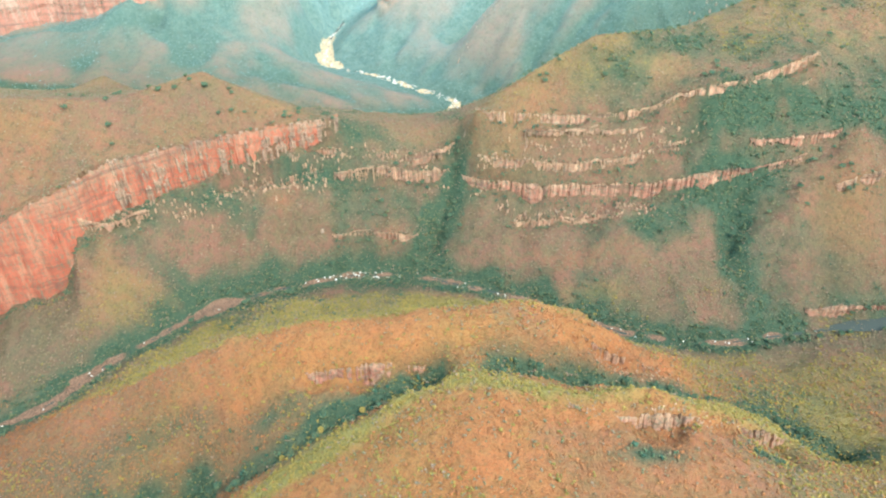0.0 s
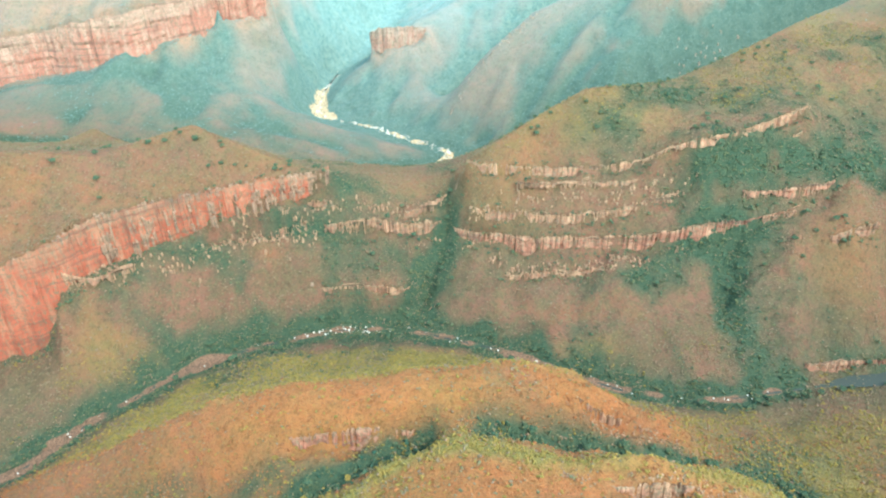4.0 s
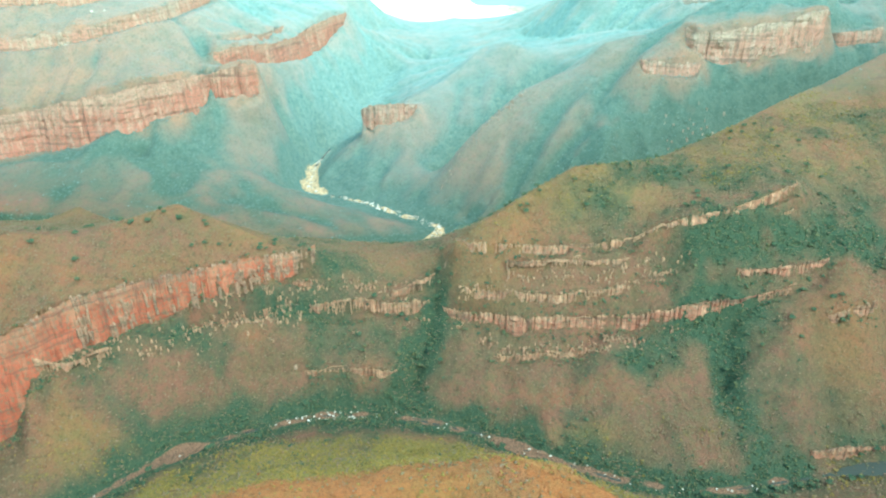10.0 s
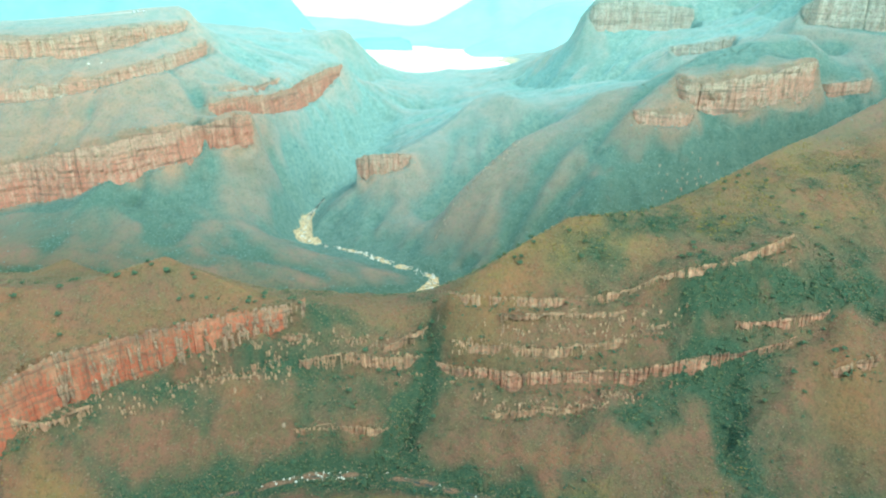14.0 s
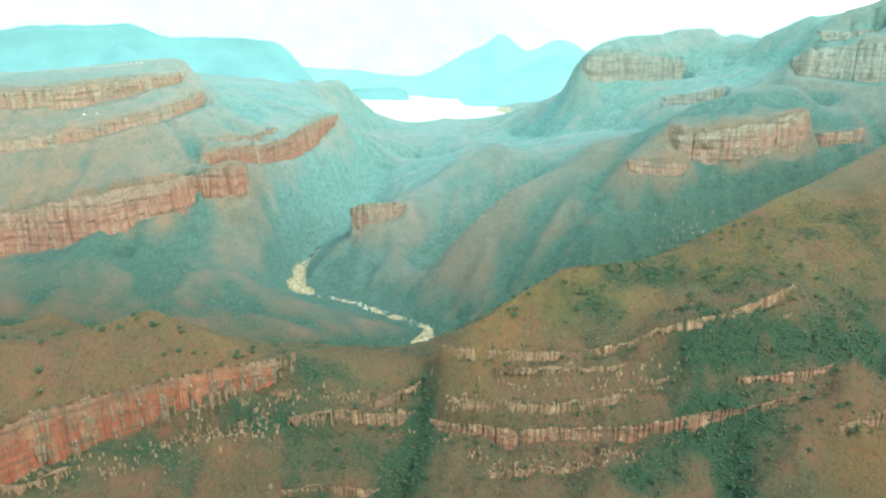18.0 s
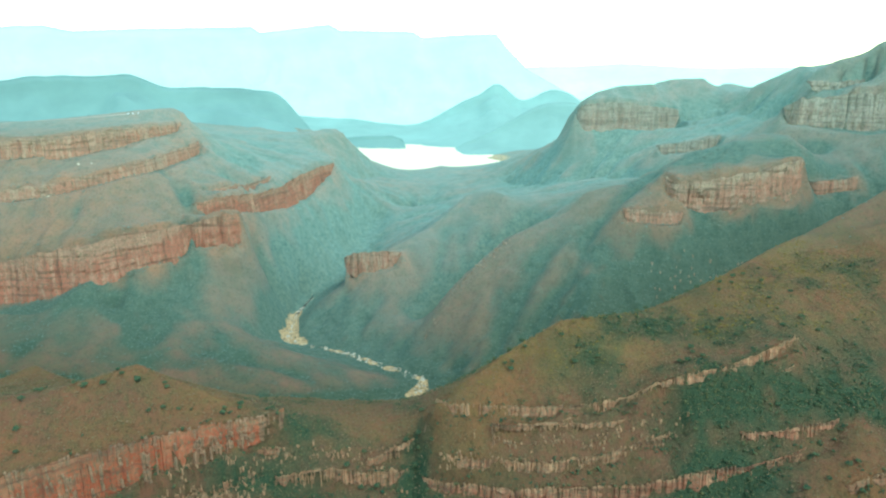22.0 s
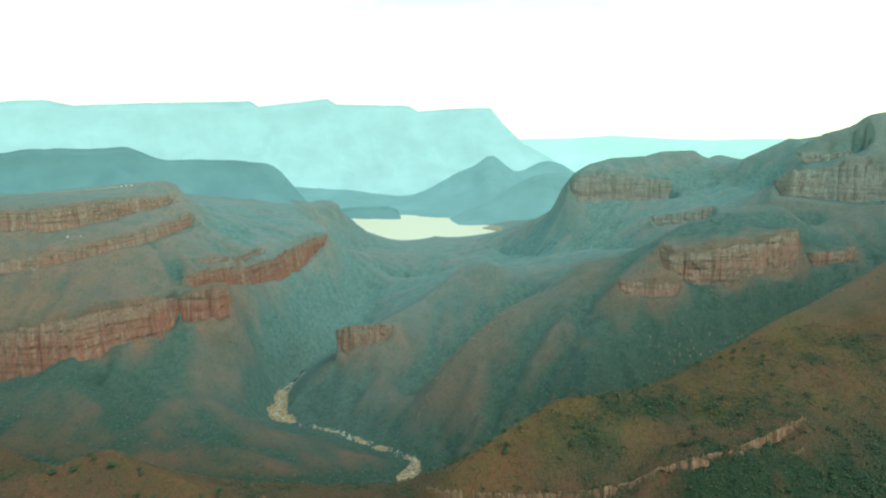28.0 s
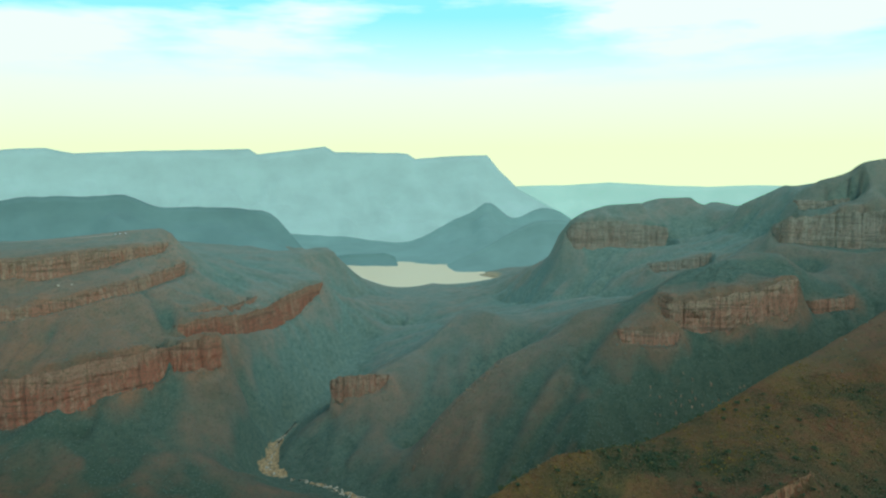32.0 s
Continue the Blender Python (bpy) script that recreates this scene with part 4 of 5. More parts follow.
reach = np.clip((1660 - YY) / 200, 0.5, 1) * np.where(YY < 1000, 4.6 + 1.4 * np.clip((-150 - XX) / 80, 0, 1), 1.5) + np.where(YY < 1000, 12, 22 - 14 * np.clip((YY - 1400) / 120, 0, 1)) * fbm(XX, YY, 45, 4) ** 2 + (3 + 9 * np.clip((1520 - YY) / 110, 0, 1)) * np.clip((YY - 1345) / 20, 0, 1) + 8 * np.exp(-((XX - 15) ** 2 + (YY - 1130) ** 2) / 50 ** 2)
beach = 1.2 * np.exp(-((XX - BEACH[1][0]) / 85) ** 2 - ((YY - BEACH[1][1]) / 120) ** 2)
bed = beach + np.clip((reach - to_bed) / 4, 0, 1) * np.clip(2.4 * fbm(XX + 70, YY, 14, 4) - 0.1 + 0.35 * np.clip((-150 - XX) / 80, 0, 1) * (YY < 1000), 0, 1)
rock = np.clip((slope - 1.75) / 0.6, 0, 1)
# Grows with distance: drives the haze put into the far slope colours.
haze_depth = np.clip((YY - 980) / 800, 0, 1)
gold = np.clip((YY - 396) / 30, 0, 1) * np.clip((to_river - 14) / 30, 0, 1) * np.clip((600 - YY) / 20, 0, 1) * np.clip((330 - np.abs(XX + 80)) / 90, 0, 1) * np.clip((230 - XX) / 60, 0, 1)
gold = gold + 0.3 * np.clip((YY - 742 - 0.12 * XX) / 40, 0, 1) * np.clip((1000 + 0.2 * XX - YY) / 60, 0, 1) * np.clip((XX - 40) / 60, 0, 1) * np.clip((760 - XX) / 200, 0, 1)
gold = gold + 0.15 * np.clip((YY - 755) / 30, 0, 1) * np.clip((950 - YY) / 60, 0, 1) * np.clip((20 - XX) / 60, 0, 1)
to_rim = line_distance([[(x, y + 6, z) for x, y, z in CREST_A2], [(x - 3, y + 4, z) for x, y, z in CREST_A3]])
gold = gold + np.clip((420 - YY) / 30, 0, 1) * (0.3 * np.clip(3.2 * fbm(XX + 88, YY + 14, 85, 4) - 1.5, 0, 1) + 1.6 * np.exp(-(to_rim / 15) ** 2))
gold = gold + 0.45 * np.clip((XX - 185) / 50, 0, 1) * np.clip((500 - YY) / 40, 0, 1)
gold = gold * np.clip(2.2 * fbm(XX + 21, YY + 3, 40, 4) - 0.3, 0, 1)
sere_haze = sere_haze * np.clip(1.15 - 0.5 * np.clip((XX - 185) / 60, 0, 1), 0, 1) * np.where(YY < 470, np.clip((XX + 280) / 140, 0.35, 1), 1)
sere_haze = np.where(YY < 470, np.maximum(sere_haze, 0.6 * np.clip((470 - YY) / 50, 0, 1) * np.clip((215 - XX) / 50, 0, 1) * np.clip((XX + 330) / 100, 0.4, 1)), sere_haze)
rock = rock * ~cliff_side * np.clip((1050 - YY) / 60, 0, 1)


def height(x, y):
    return sample(ZZ, GX, GY, np.asarray(x, float), np.asarray(y, float))


def fast_mesh(name, verts, faces, mat, smooth=False):
    """A mesh from numpy arrays: verts (n, 3), faces (m, k)."""
    me = bpy.data.meshes.new(name)
    k = faces.shape[1]
    me.vertices.add(len(verts))
    me.vertices.foreach_set("co", np.ascontiguousarray(verts, np.float32).ravel())
    me.loops.add(faces.size)
    me.loops.foreach_set("vertex_index", np.ascontiguousarray(faces, np.int32).ravel())
    me.polygons.add(len(faces))
    me.polygons.foreach_set("loop_start", np.arange(0, faces.size, k, dtype=np.int32))
    me.polygons.foreach_set("use_smooth", np.full(len(faces), smooth))
    me.update(calc_edges=True)
    me.materials.append(mat)
    return me


def grid_faces(rows, cols):
    i = (np.arange(rows - 1)[:, None] * cols + np.arange(cols - 1)[None, :]).ravel()
    return np.c_[i, i + 1, i + cols + 1, i + cols]


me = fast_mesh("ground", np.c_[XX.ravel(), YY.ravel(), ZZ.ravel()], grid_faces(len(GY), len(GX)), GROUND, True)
for key, arr in (("lush", lush), ("rock", rock), ("bed", bed), ("haze_depth", haze_depth), ("sere_haze", sere_haze), ("gold", gold)):
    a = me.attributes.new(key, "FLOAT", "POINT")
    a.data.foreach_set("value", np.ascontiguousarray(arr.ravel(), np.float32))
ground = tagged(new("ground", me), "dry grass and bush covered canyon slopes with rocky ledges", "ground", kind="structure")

# ---- water ----
def ribbon(name, line, half, lift, mat, label):
    d = dense(line, 8)
    t = np.gradient(d[:, :2], axis=0)
    t /= np.linalg.norm(t, axis=1)[:, None]
    w = half * (0.55 + 0.9 * fbm(d[:, 0], d[:, 1], 40, 3)) * (1 + 6.0 * np.clip((d[:, 0] - 415) / 40, 0, 1) * (half < 1.5))
    mid = d[:, :2] + np.c_[-t[:, 1], t[:, 0]] * ((fbm(d[:, 0] + 50, d[:, 1], 60, 2) - 0.5) * half * 1.6)[:, None]
    left, right = mid + np.c_[-t[:, 1], t[:, 0]] * w[:, None], mid - np.c_[-t[:, 1], t[:, 0]] * w[:, None]
    v = np.stack([np.c_[left, d[:, 2] + lift], np.c_[right, d[:, 2] + lift]], 1).reshape(-1, 3)
    return tagged(new(name, fast_mesh(name, v, grid_faces(len(d), 2), mat, True)), label, "river", kind="structure")


ribbon("water_river", RIVER_1, 1.3, -0.15, RIVER, "shallow dark river winding between boulders")
ribbon("water_stream", RIVER_2[:8], 2.5, -0.1, RIVER, "thin stream in a pale boulder bed")
px = np.array(SHORE, float)
lx, ly = np.meshgrid(np.linspace(px[:, 0].min() - 80, px[:, 0].max() + 80, 40), np.linspace(px[:, 1].min() - 80, px[:, 1].max() + 80, 40))
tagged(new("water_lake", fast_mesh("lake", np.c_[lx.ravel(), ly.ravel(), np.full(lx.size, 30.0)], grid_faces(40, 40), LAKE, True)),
       "pale still reservoir with bright sky reflection painted into its colour", "lake", kind="structure")


# ---- helpers for things ----
def part(name, me, parent, label="", m=None):
    """Links a mesh as one part under a thing."""
    ob = new(name, me)
    ob.parent = parent
    if m is not None:
        ob.matrix_basis = m
    if label:
        ob["label"] = label
    return ob


def base(name, x, y, label, category, group="", z=None, turn=0.0, size=1.0):
    ob = new(name)
    ob.empty_display_size = 0.5
    ob.matrix_basis = pose(x, y, float(height(x, y)) if z is None else z, 0, 0, turn) @ Matrix.Diagonal((size, size, size, 1))
    return tagged(ob, label, category, group)


rng = np.random.RandomState(11)


# ---- cliffs: upright joints of sandstone, set side by side along the ledges ----
def column_mesh(seed, mat):
    """An upright block with a broken top, six-sided, leaning and notched; one metre each way, top at z = 0."""
    r = np.random.RandomState(seed)
    k, rings = 6, (-1.0, -0.72, -0.38, -0.1, 0.0)
    ang = (np.arange(k) + r.uniform(-0.28, 0.28, k)) * 2 * np.pi / k
    v = []
    for n_ring, zz in enumerate(rings):
        grow = (1.08, 1.0, 0.98, 0.92, 0.6)[n_ring]
        rad = 0.56 * grow * r.uniform(0.84, 1.12, k)
        off = r.uniform(-0.07, 0.07, 2)
        v.append(np.c_[np.cos(ang) * rad + off[0], np.sin(ang) * rad + off[1], zz + r.uniform(-0.04, 0.04, k)])
    v.append(np.array([[r.uniform(-0.1, 0.1), r.uniform(-0.1, 0.1), 0.03]]))
    v = np.vstack(v)
    f = []
    for a in range(len(rings) - 1):
        for b in range(k):
            p, q = a * k + b, a * k + (b + 1) % k
            f += [(p, q, q + k), (p, q + k, p + k)]
    top = len(v) - 1
    f += [(top - k + b, top - k + (b + 1) % k, top) for b in range(k)]
    return fast_mesh("rock_column", v, np.array(f), mat)


COLUMNS = {m.name: [column_mesh(s, m) for s in range(14)] for m in (RED_STONE, TAN_STONE, PINK_STONE, FAR_STONE, GREY_STONE, ROSE_STONE, DUN_STONE)}


def along(line, s):
    p = np.array(line, float)
    d = np.r_[0, np.cumsum(np.hypot(*np.diff(p[:, :2], axis=0).T))]
    return np.array([np.interp(s * d[-1], d, p[:, c]) for c in range(3)]), d[-1]


def cliff(line, tall, width, label, tiers=1, gaps=0.08, foot=None, ragged=0.3, mat=TAN_STONE, thing=None):
    """A ledge of rock columns under an edge line. tall: its height; foot: the line of its base, where that is known."""
    mid, length = along(line, 0.5)
    if thing is None:
        thing = base("cliff", mid[0], mid[1], label, "cliff", "sandstone cliffs and ledges", z=mid[2] - tall)
    s = 0.0
    while s < length:
        w = width * rng.uniform(0.6, 1.5)
        u = min(1, (s + w / 2) / length)
        s += w * 0.86
        if rng.rand() < gaps + 0.5 * (value_noise(s / 25.0, mid[0] * 0.1) < 0.4):
            s += w * rng.uniform(0.3, 1.2)
            continue
        c, _ = along(line, u)
        d = along(line, min(1, u + 0.02))[0] - along(line, max(0, u - 0.02))[0]
        t = np.arctan2(d[1], d[0])
        out = np.array([np.sin(t), -np.cos(t)])
        if out[1] > 0:
            out = -out
        h = tall if foot is None else max(4.0, c[2] - along(foot, u)[0][2])
        for k in range(tiers):
            hh = h / tiers * rng.uniform(1 - ragged, 1 + ragged * 0.6)
            q = c[:2] + out * (rng.uniform(-0.25, 0.3) * w + k * w * 0.22)
            if foot is not None:
                f = (k + 0.25) / tiers
                q = c[:2] * (1 - f) + along(foot, u)[0][:2] * f + out * w * rng.uniform(-0.1, 0.3)
            ground_z = float(height(*q))
            top = 0.5 * (c[2] + max(c[2], ground_z)) - k * h / tiers + rng.uniform(-0.6, 0.32) * ragged * h / tiers
            m = Matrix.Translation((q[0] - mid[0], q[1] - mid[1], top - (mid[2] - tall)))
            m = m @ Euler((radians(rng.uniform(-3, 5)), radians(rng.uniform(-5, 5)), t + rng.uniform(-0.4, 0.4))).to_matrix().to_4x4()
            part("rock_column", COLUMNS[mat.name][rng.randint(14)], thing, m=m @ Matrix.Diagonal((w, w * rng.uniform(0.9, 1.7), hh * 1.25 + 2, 1)))
    return thing


def face(line, tall, step, label, foot=None, mat=TAN_STONE, out_by=1.2, bite=1.6, bed_h=5.0, thing=None, gaps=0.0, cave=None):
    """A weathered rock face hung between its edge and its foot: beds that stand out by turns, upright joints, broken blocks; cut into panels at joints."""
    mid, length = along(line, 0.5)
    s, top, low, out = edge_samples(line, foot, tall, step)
    ns = len(s)
    top[:, 2] += (fbm(s, s * 0 + mid[0], 16, 4) - 0.5) * min(tall * 0.3, 6)
    low[:, 2] += (top[:, 2] - low[:, 2]) * (0.5 * fbm(s, s * 0 + mid[1], 7, 2) - 0.25) * (tall < 45)
    nr = max(6, int(tall / (step * 1.8)))
    rows = [np.c_[top[:, :2] - out * (3 if tall < 20 else 6), top[:, 2] - (4 if tall < 20 else 6)]]
    joint = np.clip(fbm(s, s * 0 + mid[1], 13, 3, 0.6, True) - 0.72, 0, 1) * 3.2
    drop = top[:, 2] - low[:, 2]
    room = np.clip(drop / 5, 0, 1)
    fade = np.clip(np.minimum(s, s[-1] - s) / min(30.0, 0.07 * s[-1]), 0, 1) if tall > 20 else np.ones(ns)
    size = 1.5 if tall < 20 else 4.3 if tall < 45 else 7.0
    cleft = np.clip((0.42 - value_noise(s / size, s * 0 + 9.1)) / 0.14, 0, 1)
    cleft *= np.clip(3.0 * fbm(s, s * 0 + mid[0], 11, 3) - 0.6, 0, 1) if tall < 20 else (0.5 if tall < 45 else 0.3) * np.clip(2.4 * fbm(s, s * 0 + mid[0], size * 9, 3) - 0.85, 0, 1)
    fin = value_noise(s / (size * 1.3), s * 0 + 2.1) - 0.5 - (0.95 if tall < 20 else 1.1) * cleft
    pier = (fbm(s, s * 0 + 4.7, size * 6, 3) - 0.5) * (1.2 if tall < 45 else 2.4)
    top[:, 2] += (fin + 1.2 * (fbm(s, s * 0 + mid[1], 4.5, 3) - 0.5)) * np.minimum(drop * 0.35, 4)
    for f in np.linspace(0, 1.12 if tall < 20 else 1.3, nr):
        p = top * (1 - f) + low * f
        bed = (p[:, 2] + 4 * fbm(s, s * 0 + 7.7, 90, 2)) / bed_h
        k = np.floor(bed)
        stand = value_noise(k * 5.37 + 0.5, k * 0 + mid[0] * 0.01) - 0.5 - 0.35 * (bed - k)
        block = value_noise(s / 7.0 + k * 3.1, k * 1.7) - 0.5
        q = out_by + bite * ((0.75 if tall < 20 else 0.6) * stand + 0.5 * block - joint + 0.8 * fin + 1.1 * pier) + (1.3 if tall < 20 else 0.7) * bite * (fbm(s, p[:, 2] * 1.3, 5, 4) - 0.5)
        if cave is not None:
            q = q - cave[2] * np.exp(-((s / length - cave[0]) / cave[1]) ** 2 - ((f - 0.62) / 0.2) ** 2)
        q = q * room - 4 * (1 - room) - (1 - fade) * 9
        rows.append(np.c_[p[:, :2] + out * q[:, None], p[:, 2]])
    v = np.stack(rows)
    if thing is None:
        thing = base("cliff", mid[0], mid[1], label, "cliff", "sandstone cliffs and ledges", z=mid[2] - tall)
    o = np.array((mid[0], mid[1], mid[2] - tall))
    cut = 0
    while cut < ns - 1:
        end = min(ns - 1, cut + int(rng.uniform(*((24, 60) if gaps == 0 else (8, 26))) / step) + 2)
        if ns - 1 - end < 4:
            end = ns - 1
        if drop[cut:end + 1].max() < 1.5:
            cut = end
            continue
        w = v[:, cut:end + 1] - o
        me = fast_mesh("rock_face", w.reshape(-1, 3), grid_faces(len(rows), end + 1 - cut)[:, ::-1], mat)
        me.attributes.new("below", "FLOAT", "POINT").data.foreach_set("value", np.repeat(np.linspace(-0.1, 1.1, len(rows)), end + 1 - cut).astype(np.float32))
        part("rock_face", me, thing)
        cut = end
    return thing


def ledge(key, label, loose=0.35, mat=TAN_STONE, step=0.65, width=1.5, tiers=1, gaps=0.22):
    """A rock face with free-standing columns broken from it."""
    line, foot, tall = CLIFFS[key]
    return cliff(line, tall * 0.85, width * 0.8, label, tiers, loose * 0.4, None, 0.8, mat, face(line, tall, step, label, foot, mat, 1.3, 1.7, 3.6, None, gaps))


def wall_face(key, label, step, mat, out_by, bite, bed_h, cave=None):
    line, foot, tall = CLIFFS[key]
    return face(line, tall, step, label, foot, mat, out_by, bite, bed_h, cave=cave)


wall_face("red", "rust-red sandstone cliff with upright joints under a grassy crest", 1.4, RED_STONE, 3.0, 2.4, 6)
cliff(REDCLIFF_TOP[1:], 9, 3.0, "tan broken blocks along the edge of a red cliff", 1, 0.25, ragged=0.7, mat=DUN_STONE)
cliff(REDCLIFF_TOP[4:], 26, 2.8, "tan upright columns on the face of a red cliff", 3, 0.3, foot=REDCLIFF_BASE[5:], ragged=0.7, mat=DUN_STONE)
ledge("left_low", "broken pale rock ledge below a red cliff")
ledge("left_low_two", "broken grey rock ledge among green bushes", 0.5, gaps=0.4)
ledge("peak", "short grey rock outcrop below a saddle", 0.5, gaps=0.3)
ledge("mid", "pale sandstone ledge beside a wooded gully", 0.4)
ledge("right", "long pink and tan sandstone ledge across a brown slope", 0.4, PINK_STONE, width=1.9, gaps=0.1)
ledge("thin", "thin tan rock ledge halfway up a brown slope", 0.5, gaps=0.45)
ledge("top", "pale rock ledge near the top of a grassy ridge", 0.5, gaps=0.4)
ledge("upper", "pink rock ledge on a brown upper slope", 0.4, PINK_STONE, gaps=0.2)
ledge("up_two", "faint tan rock ledge below a grassy ridge", 0.5, gaps=0.45)
ledge("mid_up", "pale broken rocks above a ledge beside a gully", 0.5, gaps=0.2)
ledge("left_up", "grey rocks on a bushy terrace under a red cliff", 0.5, gaps=0.35)
ledge("low", "low pale rock ledge above the river", 0.5, gaps=0.35)
ledge("low_two", "low tan rock ledge above dark bushes", 0.5, gaps=0.35)
ledge("spur", "pale sandstone ledge on a brown spur")


def crag_band(line, n, deep, tall, mat, label, wide=1.0):
    """Rough stones standing close together out of a slope, along a line."""
    mid, length = along(line, 0.5)
    thing = base("rock_outcrop", mid[0], mid[1], label, "rock", "rock outcrops on the slopes")
    z0 = thing.matrix_basis.translation.z
    for _ in range(n):
        c, _len = along(line, rng.rand())
        qx, qy = c[0] + rng.normal(0, 1.5), c[1] + rng.normal(0, deep)
        h, w = tall * rng.uniform(0.5, 1.2), rng.uniform(0.6, 1.5) * wide
        part("rock_column", COLUMNS[mat.name][rng.randint(14)], thing, m=Matrix.Translation((qx - mid[0], qy - mid[1], float(height(qx, qy)) - z0 + h * (0.3 if wide < 2 else 0.5)))
             @ Euler((0, 0, rng.uniform(0, 6))).to_matrix().to_4x4() @ Matrix.Diagonal((w, w, h, 1)))
    return thing


ledge("b", "bedded pink-grey rock band on a dry grass hill", 0.3, PINK_STONE, gaps=0.15)
ledge("bb", "pale rocks breaking out of a dry grass hill", 0.5, TAN_STONE, gaps=0.4)
ledge("a", "orange-tan rock band below a grassy rim", 0.5, TAN_STONE, gaps=0.3)
crag_band([(-62, 346, 0), (-50, 345, 0), (-40, 346, 0)], 40, 1.4, 3.4, RED_STONE, "bare red rock at the foot of a pink-grey band", 2.2)
crag_band([(125, 372, 0), (165, 370, 0), (203, 374, 0)], 80, 6.0, 4.4, TAN_STONE, "pale rocks standing out of a dry grass hill", 1.3)
crag_band(ROCK_A[1:4], 70, 4.0, 4.4, TAN_STONE, "pale rocks among bushes on a dry hill", 1.2)
crag_band([(80, 281, 0), (90, 279, 0), (99, 280, 0)], 26, 2.6, 3.6, DUN_STONE, "small cluster of pale rocks on an orange slope", 1.1)
crag_band([(430, 1215, 0), (520, 1225, 0), (640, 1235, 0), (740, 1245, 0)], 60, 12, 6, FAR_STONE, "scattered pale rocks on a dark wooded slope", 2.6)
crag_band(SPURS2[2:6], 50, 5, 6, FAR_STONE, "scattered rocks along the back of a wooded spur", 2.6)
crag_band([(-210, 715, 0), (-140, 752, 0), (-70, 762, 0), (-5, 768, 0)], 90, 6, 7.5, TAN_STONE, "scattered tan rocks among bushes below a saddle", 2.1)
crag_band([(-390, 640, 0), (-320, 672, 0), (-240, 705, 0), (-150, 720, 0)], 120, 7, 8, TAN_STONE, "broken tan rocks on the slope under a red cliff", 2.2)
crag_band(THIN_TOP, 110, 1.8, 6.5, TAN_STONE, "tan rocks standing along a thin ledge", 2.0)
crag_band([(70, 748, 0), (150, 736, 0), (220, 728, 0), (290, 738, 0)], 70, 2.5, 6, TAN_STONE, "small pale rocks on a brown slope", 2.0)
crag_band([(60, 702, 0), (120, 680, 0), (190, 678, 0), (260, 672, 0)], 80, 4, 7.5, PINK_STONE, "broken pink rocks below a long sandstone ledge", 2.1)
ledge("river", "broken pink rock face beside the river", 0.5, PINK_STONE, gaps=0.12)
wall_face("c1", "high red sandstone cliff below a wide grassy terrace", 2.4, ROSE_STONE, 8.0, 4.5, 15)
wall_face("c1b", "red sandstone buttress standing out from a cliff", 2.0, ROSE_STONE, 6.0, 4.0, 11)
wall_face("c1c", "orange sandstone cliff running out to a wooded knoll", 2.4, ROSE_STONE, 7.0, 4.0, 12)
wall_face("c1d", "tan rock band above an orange cliff", 2.2, FAR_STONE, 5.0, 3.0, 7)
wall_face("c2", "tan sandstone ledge between two grassy terraces", 2.2, FAR_STONE, 5.0, 3.0, 8)
wall_face("c3", "tan sandstone rim of a flat plateau", 2.4, FAR_STONE, 7.0, 4.0, 11)
wall_face("r1", "orange sandstone cliff with a shallow overhang on a butte", 2.4, FAR_STONE, 9.0, 5.0, 12, (0.27, 0.06, 9.0))
wall_face("r1_low", "low pale rock band on a wooded slope below a butte", 1.8, FAR_STONE, 5.0, 3.0, 7)
wall_face("r1_side", "pale rock band on a shaded wooded slope", 2.0, FAR_STONE, 5.0, 3.0, 7)
wall_face("outcrop", "orange rock outcrop on a wooded spur", 2.0, FAR_STONE, 6.0, 4.5, 9)
wall_face("back", "grey rock band on a terrace below a far butte", 2.6, GREY_STONE, 5.0, 3.5, 8)
wall_face("r2", "tall pale sandstone cliff under a wooded summit", 3.5, GREY_STONE, 9.0, 5.0, 16)
wall_face("r2_ledge", "thin grey ledge high on a wooded summit", 3.0, GREY_STONE, 5.0, 3.5, 8)
wall_face("buttl", "grey cliff round the top of a far butte", 5.0, GREY_STONE, 9.0, 6.0, 18)

# broken rocks between the ledges: line, count, height
for line, n, tall in ((LEFT_LOW2, 9, 7), (MID_TOP, 5, 6), (TOP_TOP, 6, 5), (LOW2_TOP, 6, 5), (REDCLIFF_BASE[2:], 16, 7), (RIGHT_BASE, 8, 5)):
    for k in range(n):
        c, _ = along(line, rng.uniform(0.02, 0.98))
        ox, oy = c[0] + rng.uniform(-12, 12), c[1] + rng.uniform(-22, 4)
        crag = base("rock_outcrop", ox, oy, "small tan rock outcrop half hidden in scrub", "rock", "rock outcrops on the slopes")
        for _ in range(rng.randint(4, 9)):
            ax, ay = rng.normal(0, 5), rng.normal(0, 1.6)
            h, w = tall * rng.uniform(0.5, 1.1), rng.uniform(1.4, 2.8)
            dz = float(height(ox + ax, oy + ay)) - crag.matrix_basis.translation.z
            part("rock_column", COLUMNS[TAN_STONE.name][rng.randint(14)], crag, m=Matrix.Translation((ax, ay, dz + h * 0.5)) @ Matrix.Diagonal((w, w, h, 1)))


# ---- scrub ----
OCTA_V = np.array([(1, 0, 0), (-1, 0, 0), (0, 1, 0), (0, -1, 0), (0, 0, 1), (0, 0, -1)], float)
OCTA_F = np.array([(0, 2, 4), (2, 1, 4), (1, 3, 4), (3, 0, 4), (2, 0, 5), (1, 2, 5), (3, 1, 5), (0, 3, 5)])


